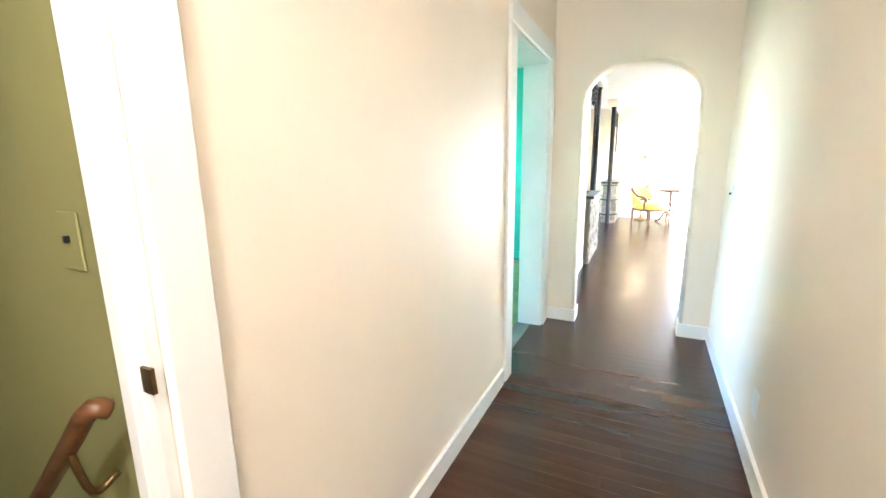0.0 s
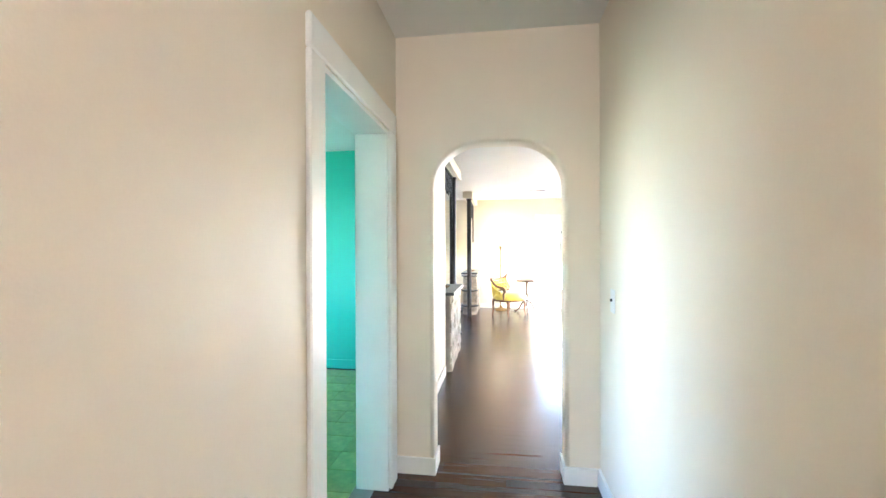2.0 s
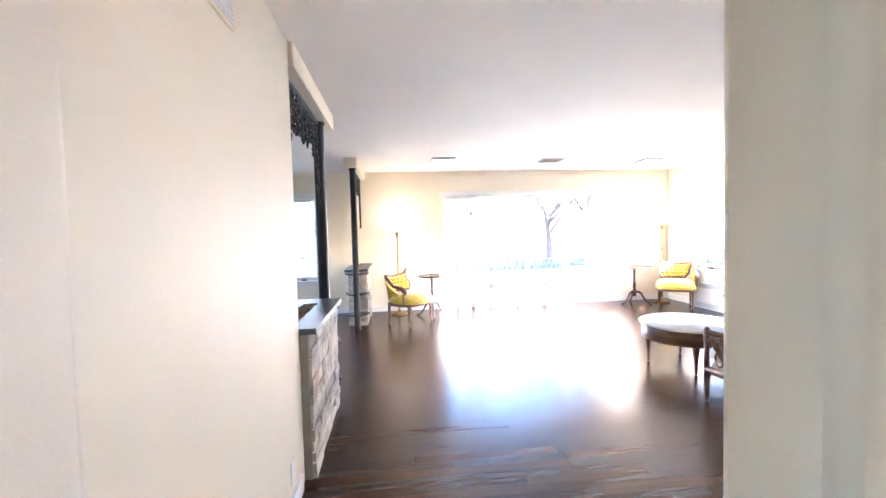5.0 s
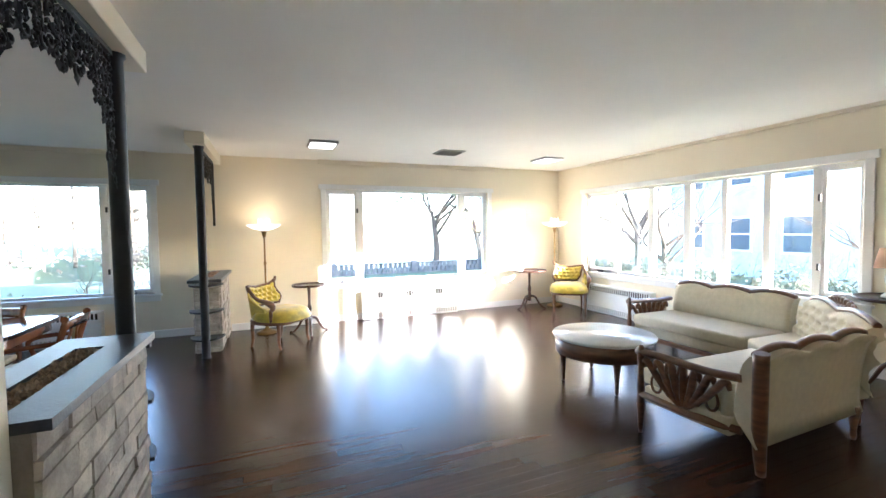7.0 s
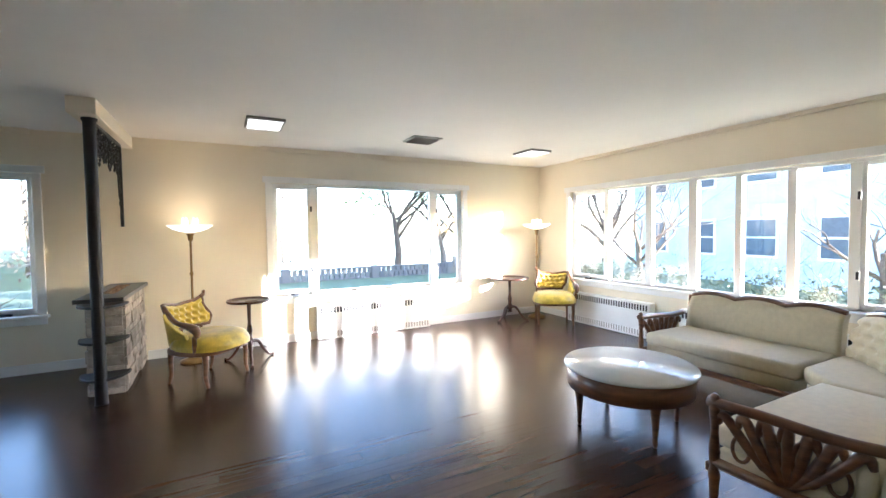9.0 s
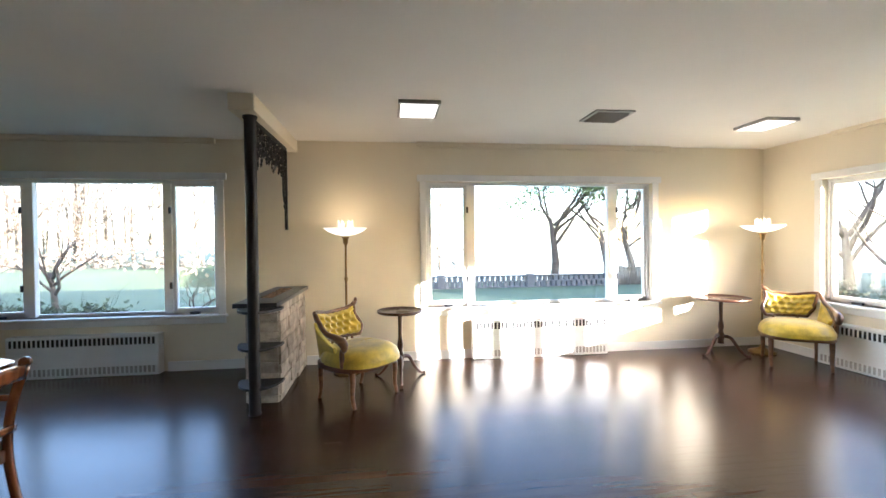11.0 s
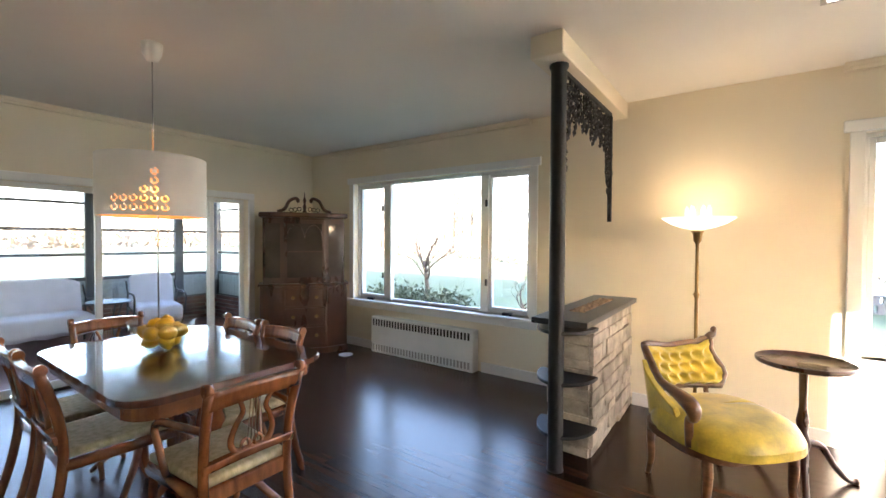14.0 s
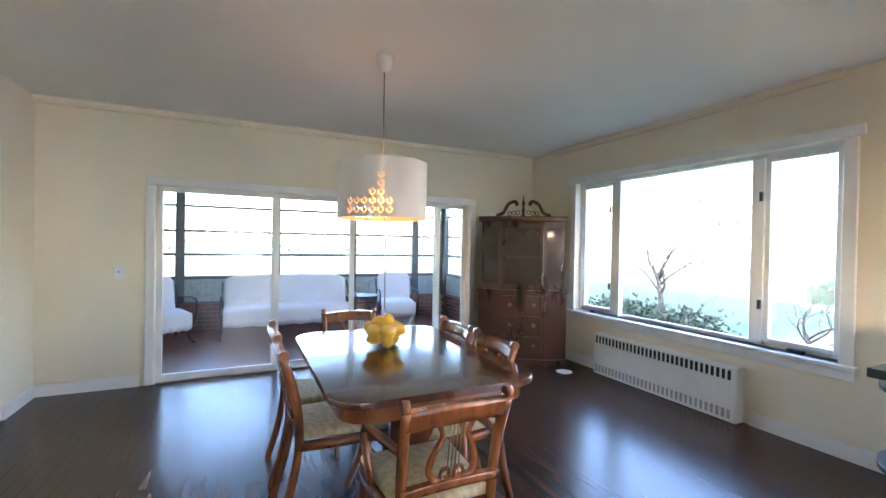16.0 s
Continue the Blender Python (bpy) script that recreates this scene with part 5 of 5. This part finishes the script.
    if arms:
        for s in (-1, 1):
            a = spline([(s * 0.208, 0.235, 0.66), (s * 0.235, 0.10, 0.655), (s * 0.25, -0.06, 0.64), (s * 0.25, -0.12, 0.60), (s * 0.245, -0.09, 0.53), (s * 0.23, -0.06, 0.42)], 5)
            part("arm", tube(bmesh.new(), a, 0.017, 8), MAHOG, ob, "curved mahogany arm")
    ob.scale = (0.86, 0.94, 0.99)
    return ob


lyre_chair(facing(-1.88, 8.23, -1, 0.0), True, "mahogany lyre-back armchair with brocade seat at the table end")
side = lyre_chair(facing(-2.36, 8.57, 0, -1), False, "mahogany lyre-back dining chair with brocade seat at the table")
for x, y, fx, fy in ((-2.81, 8.57, 0, -1), (-2.57, 8.02, 0.0, 1), (-3.01, 8.02, 0, 1), (-3.27, 8.31, 1, 0)):
    copy_thing(side, facing(x, y, fx, fy))


def lemons(m, r, n, seed, label, h):
    ob = thing("fruit_bowl", label, "bowl", m)
    part("glass", lathe(bmesh.new(), [(r * 0.5, 0), (r * 0.62, 0.008), (r * 0.85, h * 0.5), (r, h), (r * 0.97, h), (r * 0.82, h * 0.5), (r * 0.58, 0.014), (0.002, 0.012)], seg=32), BOWLGLASS, ob, "clear glass bowl").visible_shadow = False
    rng = random.Random(seed)
    k = 0
    for ring, (rr, z, c) in enumerate(((0.32, 0.052, 4), (0.46, 0.098, 6), (0.17, 0.135, 3))):
        for j in range(c):
            a = j * 2 * math.pi / c + ring
            fr = thing("lemon", "ripe yellow lemon in the glass bowl", "lemon", m @ pose(rr * r * math.cos(a), rr * r * math.sin(a), z, rng.uniform(0, 180), rng.uniform(0, 180), 0), "lemons")
            part("peel", lathe(bmesh.new(), [(0.003, -0.05), (0.01, -0.046), (0.029, -0.032), (0.039, 0), (0.029, 0.032), (0.01, 0.046), (0.003, 0.051)], seg=14), LEMON, fr)


lemons(pose(-2.68, 8.31, 0.745), 0.165, 12, 2, "clear glass bowl of lemons on the dining table", 0.165)

# pendant
pd = thing("pendant_lamp", "white drum pendant lamp with pierced pattern and copper lining", "pendant lamp", pose(-2.95, 8.37, 0))
part("canopy", lathe(bmesh.new(), [(0.055, CH), (0.05, CH - 0.06), (0.03, CH - 0.10), (0.01, CH - 0.105)], seg=20), RADW, pd, "white ceiling cup")
part("cord", tube(bmesh.new(), [(0, 0, CH - 0.1), (0, 0, 1.80)], 0.004, 6), METAL, pd)
part("pull_cord", tube(bmesh.new(), [(-0.02, 0.03, 1.60), (-0.02, 0.03, 0.78)], 0.0045, 6), METAL, pd, "thin grey hanging cord")


def drum(r, z0, z1, material, name, label):
    """A drum with hexagon-like cut-outs whose flaps still hang by one side."""
    bm = bmesh.new()
    cols, rows = 180, 35
    turn = radians(-18) - 2 * math.pi * 2.5 / cols
    vs = [[bm.verts.new((r * math.cos(turn + 2 * math.pi * i / cols), r * math.sin(turn + 2 * math.pi * i / cols), z0 + (z1 - z0) * j / rows)) for i in range(cols)] for j in range(rows + 1)]
    for j in range(rows):
        for i in range(cols):
            column, a = divmod(i, 5)
            tier, b = divmod(j - 2, 5)
            side = (column + 6) % 12 - 6
            tall = 5 if side == 0 else 3 if side == -1 else 2 if -4 <= side <= 1 else 0
            rim = a < 4 and b < 4 and not (a in (1, 2) and b in (1, 2)) and (a, b) not in ((0, 0), (3, 0), (0, 3), (3, 3), (1, 3))
            if rim and 0 <= tier < tall:
                continue
            bm.faces.new((vs[j][i], vs[j][(i + 1) % cols], vs[j + 1][(i + 1) % cols], vs[j + 1][i])).smooth = True
    return part(name, bm, material, pd, label)


drum(0.275, 1.475, 1.82, SHADE, "shade", "white pierced drum shade")
drum(0.271, 1.48, 1.815, COPPERGLOW, "lining", "copper coloured lining with bulb light added as glow")
part("spider", tube(bmesh.new(), [(-0.27, 0, 1.80), (0, 0, 1.805), (0.27, 0, 1.80)], 0.004, 6), METAL, pd)
bulb("pendant_bulb", -2.95, 8.37, 1.64, 0.11, size=0.04)

# ---- corner cabinet ----
cb = thing("china_cabinet", "dark mahogany corner china cabinet with glazed doors and swan-neck pediment", "cabinet", pose(-4.30, 10.42, 0, 0, 0, math.degrees(math.atan2(0.82, 0.57))))


def plan(w, d0, wing, d1):
    return [(-w, d1), (-w, wing), (-w * 0.52, d0), (w * 0.52, d0), (w, wing), (w, d1)]


part("plinth", prism(bmesh.new(), plan(0.50, -0.045, 0.03, 0.33), 0.0, 0.07, 0.006), DARKWOOD, cb)
part("base_cabinet", prism(bmesh.new(), plan(0.49, -0.03, 0.04, 0.33), 0.07, 0.80, 0.004), DARKWOOD, cb)
part("ledge", prism(bmesh.new(), plan(0.51, -0.05, 0.025, 0.33), 0.80, 0.83, 0.008), DARKWOOD, cb)
part("upper_cabinet", prism(bmesh.new(), plan(0.46, 0.02, 0.08, 0.33), 0.83, 1.60, 0.004), DARKWOOD, cb)
part("cornice", prism(bmesh.new(), plan(0.50, -0.03, 0.04, 0.33), 1.60, 1.66, 0.015), DARKWOOD, cb)
CABGLASS = mat("dark_cabinet_glass", (0.06, 0.045, 0.035), 0.06, var=0.3, scale=3, bump=0)
mid = part("door", one_box(-0.23, 0.23, 0.002, 0.018, 0.86, 1.57, bev=0.004), DARKWOOD, cb, "glazed middle door")
part("pane", one_box(-0.195, 0.195, -0.003, 0.001, 0.90, 1.53), CABGLASS, mid, "dark reflecting glass")
gz = bmesh.new()
for sx in (-0.1, 0.1):
    arch = [(sx + 0.095 * math.cos(t), -0.005, 1.36 + 0.15 * math.sin(t)) for t in [k * math.pi / 12 for k in range(13)]]
    tube(gz, arch, 0.005, 5)
box(gz, -0.195, 0.195, -0.009, -0.002, 1.195, 1.21)
part("glazing_bars", gz, DARKWOOD, mid)
for s in (-1, 1):
    p, q = Vector((s * 0.245, 0.018)), Vector((s * 0.455, 0.076))
    n = Vector((0.058 * s, -0.21)).normalized() if s > 0 else Vector((-0.058, -0.21)).normalized()
    ln = bmesh.new()
    a, b = p + (q - p) * 0.12 + n * 0.004, p + (q - p) * 0.88 + n * 0.004
    vs = [ln.verts.new(v) for v in ((a.x, a.y, 0.90), (b.x, b.y, 0.90), (b.x, b.y, 1.53), (a.x, a.y, 1.53), (a.x, a.y + 0.008, 0.90), (b.x, b.y + 0.008, 0.90), (b.x, b.y + 0.008, 1.53), (a.x, a.y + 0.008, 1.53))]
    for f in ((0, 1, 2, 3), (7, 6, 5, 4), (0, 4, 5, 1), (1, 5, 6, 2), (2, 6, 7, 3), (3, 7, 4, 0)):
        ln.faces.new([vs[i] for i in f])
    bmesh.ops.recalc_face_normals(ln, faces=ln.faces)
    part("side_pane", ln, CABGLASS, cb, "dark reflecting glass")
    part("pediment_scroll", tube(bmesh.new(), spline([(s * 0.30, 0.03, 1.665), (s * 0.22, 0.03, 1.70), (s * 0.17, 0.03, 1.79), (s * 0.10, 0.03, 1.825), (s * 0.07, 0.03, 1.80), (s * 0.09, 0.03, 1.785)], 5), 0.019, 8), DARKWOOD, cb, "carved swan-neck scroll")
    fil = bmesh.new()
    for k in range(3):
        ring = [(s * (0.06 + 0.045 * k) + 0.022 * math.cos(t), 0.03, 1.70 - 0.006 * k + 0.022 * math.sin(t)) for t in [j * 0.628 for j in range(10)]]
        tube(fil, ring, 0.005, 5, True)
    part("pediment_fretwork", fil, DARKWOOD, cb)
part("finial", lathe(bmesh.new(), [(0.03, 1.66), (0.015, 1.69), (0.022, 1.73), (0.010, 1.76), (0.02, 1.80), (0.008, 1.84), (0.003, 1.90)], 0, 0.03, 12), DARKWOOD, cb)
for k in range(3):
    dr = part("drawer", one_box(-0.22, 0.22, -0.045, -0.028, 0.12 + 0.225 * k, 0.32 + 0.225 * k, bev=0.005), DARKWOOD, cb, "mahogany drawer front")
    for sx in (-0.13, 0.13):
        part("pull", lathe(bmesh.new(), [(0.012, 0), (0.022, 0.006), (0.012, 0.014)], 0, 0, 10), BRASS, dr, "round brass pull").matrix_local = pose(sx, -0.044, 0.22 + 0.225 * k, 90)
dish = thing("floor_dish", "small white dish on the floor beside the cabinet", "dish", pose(-3.86, 10.66, 0))
part("body", lathe(bmesh.new(), [(0.06, 0), (0.085, 0.012), (0.08, 0.014), (0.05, 0.006)], seg=20), RADW, dish)


# ---- switches and small fixtures ----
def plate(m, label, cover=RADW):
    ob = thing("light_switch", label, "light switch", m, "switch plates")
    part("cover", one_box(-0.038, 0.038, -0.006, 0, -0.06, 0.06, bev=0.003), cover, ob)
    part("toggle", one_box(-0.004, 0.004, -0.016, -0.006, -0.002, 0.012, bev=0.001), BLACKP, ob, "small dark toggle")


plate(pose(HE, 3.47, 1.10, 0, 0, -90), "white light switch plate on the hall wall")
plate(pose(WEST, 6.60, 1.03, 0, 0, 90), "white light switch plate beside the sliding door")
plate(pose(-1.285, 0.68, 1.18), "olive painted switch plate on the stairwell wall", OLIVE)
ol = thing("wall_outlet", "white wall outlet above the hall baseboard", "outlet", pose(HE, 2.3, 0.30, 0, 0, -90))
part("cover", one_box(-0.036, 0.036, -0.005, 0, -0.057, 0.057, bev=0.002), RADW, ol)
ol = thing("wall_outlet", "white wall outlet low beside the planter", "outlet", pose(-0.96, 5.62, 0.20, 0, 0, 90))
part("cover", one_box(-0.036, 0.036, -0.005, 0, -0.057, 0.057, bev=0.002), RADW, ol)

hr = thing("handrail", "brown wooden handrail on metal brackets down the stairs", "handrail")
part("rail", tube(bmesh.new(), spline([(-1.13, 0.62, 0.885), (-1.15, 0.595, 0.885), (-1.33, 0.59, 0.70), (-2.6, 0.59, -0.55)], 4), 0.019, 10), WALNUT, hr)
for x, z in ((-1.23, 0.77), (-2.2, -0.19)):
    part("bracket", tube(bmesh.new(), spline([(x, 0.66, z - 0.08), (x, 0.61, z - 0.09), (x, 0.585, z + 0.03)], 4), 0.008, 6), BRASS, hr, "metal bracket")
stairs = thing("stairs", "dark wooden stairs down from the hall", "stairs")
for k in range(9):
    part("step", one_box(-1.06 - 0.27 * (k + 1), -1.06 - 0.27 * k + 0.02, -0.42, 0.68, -0.18 * (k + 1) - 0.04, -0.18 * (k + 1), bev=0.005), PLANK, stairs)
    part("riser", one_box(-1.06 - 0.27 * k - 0.002, -1.06 - 0.27 * k + 0.016, -0.42, 0.66, -0.18 * (k + 1), -0.18 * k - 0.04), WHITE, stairs)
# Dome and bulb are added out of view to brighten the hall.
hl = thing("ceiling_dome_light", "added unseen frosted dome lamp that brightens the hall", "ceiling light", pose(-0.38, -0.55, HH))
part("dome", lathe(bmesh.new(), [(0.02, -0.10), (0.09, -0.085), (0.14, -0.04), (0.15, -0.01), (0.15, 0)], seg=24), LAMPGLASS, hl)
bulb("hall_fill_bulb", -0.38, -0.55, HH - 0.2, 1.25, (1.0, 0.9, 0.78), 0.12)

# ---- kitchen ----
kt = thing("kitchen_table", "pale laminate kitchen table with rounded edge", "kitchen table", pose(-2.75, 4.27, 0, 0, 0, 3))
part("tabletop", prism(bmesh.new(), rounded(-0.62, 0.62, -0.52, 0.52, 0.09, 5), 0.715, 0.75, 0.01, 3), FORMICA, kt, "pale laminate top")
for x in (-0.5, 0.5):
    for y in (-0.4, 0.4):
        part("leg", lathe(bmesh.new(), [(0.016, 0), (0.03, 0.715)], x, y, 12), WHITE, kt, "white tapered leg")


def kitchen_chair(m, label):
    ob = thing("kitchen_chair", label, "chair", m, "teal kitchen chairs")
    seat = prism(bmesh.new(), rounded(-0.22, 0.22, -0.23, 0.21, 0.08), 0.42, 0.48, 0.022, 3)
    for f in seat.faces:
        f.smooth = True
    part("seat", seat, TEALVINYL, ob, "teal vinyl seat")
    part("seat_pan", prism(bmesh.new(), rounded(-0.21, 0.21, -0.22, 0.20, 0.08), 0.385, 0.42, 0.006), WHITE, ob, "white painted seat frame")
    bk = sheet(lambda u, v, d: (-0.23 + 0.46 * u, 0.235 - 0.11 * (2 * u - 1) ** 2 + 0.06 * v + (0.05 if d else 0) * (1 - abs(2 * v - 1) ** 4), 0.54 + 0.27 * v - 0.02 * (2 * u - 1) ** 2), 16, 8, 0.02)
    part("backrest", bk, TEALVINYL, ob, "wrapped teal vinyl back")
    for x, y, dx, dy in ((-0.19, -0.19, -0.03, -0.03), (0.19, -0.19, 0.03, -0.03), (-0.18, 0.17, -0.03, 0.08), (0.18, 0.17, 0.03, 0.08)):
        leg = part("leg", tube(bmesh.new(), [(x, y, 0.42 if y < 0 else 0.60), (x, y, 0.40), (x + dx, y + dy, 0.045)], [0.022, 0.022, 0.014], 8), WHITE, ob, "white painted leg")
        part("caster", lathe(bmesh.new(), [(0.012, 0), (0.018, 0.012), (0.018, 0.03), (0.01, 0.045)], x + dx, y + dy, 10), BLACKP, leg, "small black caster")
    return ob


kc = kitchen_chair(facing(-2.13, 4.12, -1, 0.15), "teal vinyl kitchen chair on white legs with casters")
for x, y, fx, fy in ((-2.72, 4.95, 0.05, -1), (-3.0, 3.62, 0, 1), (-2.35, 3.60, 0.1, 1)):
    copy_thing(kc, facing(x, y, fx, fy))
lemons(pose(-2.60, 4.22, 0.75), 0.11, 12, 4, "clear glass bowl of lemons on the kitchen table", 0.10)
tv = thing("wall_television", "small black flat television on the teal wall", "television", pose(-2.77, DIN_S - 0.15, 1.27, 0, 3, 0))
part("screen", one_box(-0.265, 0.265, -0.11, -0.06, -0.185, 0.185, bev=0.008), mat("matt_screen", (0.012, 0.013, 0.016), 0.6, spec=0.15, bump=0), tv)
part("wall_bracket", one_box(-0.06, 0.06, -0.06, 0, -0.06, 0.06), BLACKP, tv)


# ---- sunroom furniture ----
def patio_seat(m, w, name, label):
    ob = thing(name, label, "patio seat", m, "covered patio seats")

    def drape(u, v, d):
        x = -w / 2 + w * u
        edge = abs(2 * u - 1) ** 8
        if v < 0.45:
            t = v / 0.45
            y, z = 0.30 - 0.05 * t + (0.06 if d else 0), 0.50 + 0.38 * 1
            y, z = 0.24 + 0.10 * (1 - t), 0.86 - 0.44 * t - 0.07 * edge
        elif v < 0.85:
            t = (v - 0.45) / 0.4
            y, z = 0.24 - 0.52 * t, 0.42 + 0.015 * math.sin(t * 3.1) - 0.02 * edge
        else:
            t = (v - 0.85) / 0.15
            y, z = -0.28 - 0.01 * t, 0.42 - 0.20 * t + 0.01 * math.sin(u * 40)
        z += 0.006 * math.sin(u * 23 + v * 9) * (0 if d else 1)
        return (x, y + (0.05 if d else 0), z - (0.05 if d else 0))
    part("cover", sheet(drape, 30, 24, 0.02), CLOTH, ob, "white cloth cover")
    for s in (-1, 1):
        x = s * (w / 2 + 0.03)
        fr = spline([(x, 0.34, 0.75), (x, 0.20, 0.60), (x, -0.20, 0.60), (x, -0.33, 0.55), (x, -0.30, 0.35), (x, -0.10, 0.08), (x, -0.30, 0.0)], 4)
        part("frame", tube(bmesh.new(), fr, 0.013, 7), BLACKP, ob, "dark metal arm frame")
        part("leg", tube(bmesh.new(), [(x, 0.20, 0.60), (x, 0.25, 0.3), (x, 0.30, 0.0)], 0.013, 7), BLACKP, ob)
        part("side_rail", tube(bmesh.new(), [(x, -0.30, 0.36), (x, 0.25, 0.36)], 0.011, 6), BLACKP, ob)
    part("cross_rail", tube(bmesh.new(), [(-w / 2 - 0.03, 0.25, 0.36), (w / 2 + 0.03, 0.25, 0.36)], 0.012, 6), BLACKP, ob)
    part("cross_rail", tube(bmesh.new(), [(-w / 2 - 0.03, -0.27, 0.34), (w / 2 + 0.03, -0.27, 0.34)], 0.012, 6), BLACKP, ob)


patio_seat(pose(-7.15, 8.25, -0.04, 0, 0, 90), 1.78, "patio_sofa", "patio sofa draped with a white cloth cover")
patio_seat(pose(-7.0, 6.62, -0.04, 0, 0, 118), 0.56, "patio_chair", "patio armchair draped with a white cloth cover")
patio_seat(pose(-7.2, 9.95, -0.04, 0, 0, 80), 0.56, "patio_chair", "patio armchair draped with a white cloth cover")

pt = thing("patio_table", "small round glass-topped patio table between covered seats", "side table", pose(-7.1, 9.35, -0.04))
part("top", lathe(bmesh.new(), [(0.24, 0.52), (0.25, 0.525), (0.25, 0.535), (0.24, 0.54), (0.02, 0.54)], seg=28), RIBGLASS, pt, "frosted glass top")
part("ring", tube(bmesh.new(), [(0.25 * math.cos(k * math.pi / 12), 0.25 * math.sin(k * math.pi / 12), 0.525) for k in range(24)], 0.011, 6, True), BLACKP, pt, "dark metal rim")
for k in range(3):
    a = k * 2 * math.pi / 3
    part("leg", tube(bmesh.new(), spline([(0.24 * math.cos(a), 0.24 * math.sin(a), 0.52), (0.13 * math.cos(a), 0.13 * math.sin(a), 0.26), (0.22 * math.cos(a), 0.22 * math.sin(a), 0.0)], 5), 0.010, 6), BLACKP, pt)
for dx, dy, h, r in ((0.05, 0.06, 0.20, 0.035), (-0.04, -0.08, 0.14, 0.04)):
    jar = thing("glass_jar", "clear glass jar standing on the patio table", "jar", pose(-7.1 + dx, 9.35 + dy, 0.5), "jars on the patio table")
    part("body", lathe(bmesh.new(), [(r * 0.8, 0), (r, 0.01), (r, h * 0.7), (r * 0.6, h * 0.85), (r * 0.65, h), (r * 0.58, h), (r * 0.52, h * 0.85), (r * 0.9, h * 0.68), (r * 0.9, 0.015), (0.002, 0.012)], seg=18), BOWLGLASS, jar)
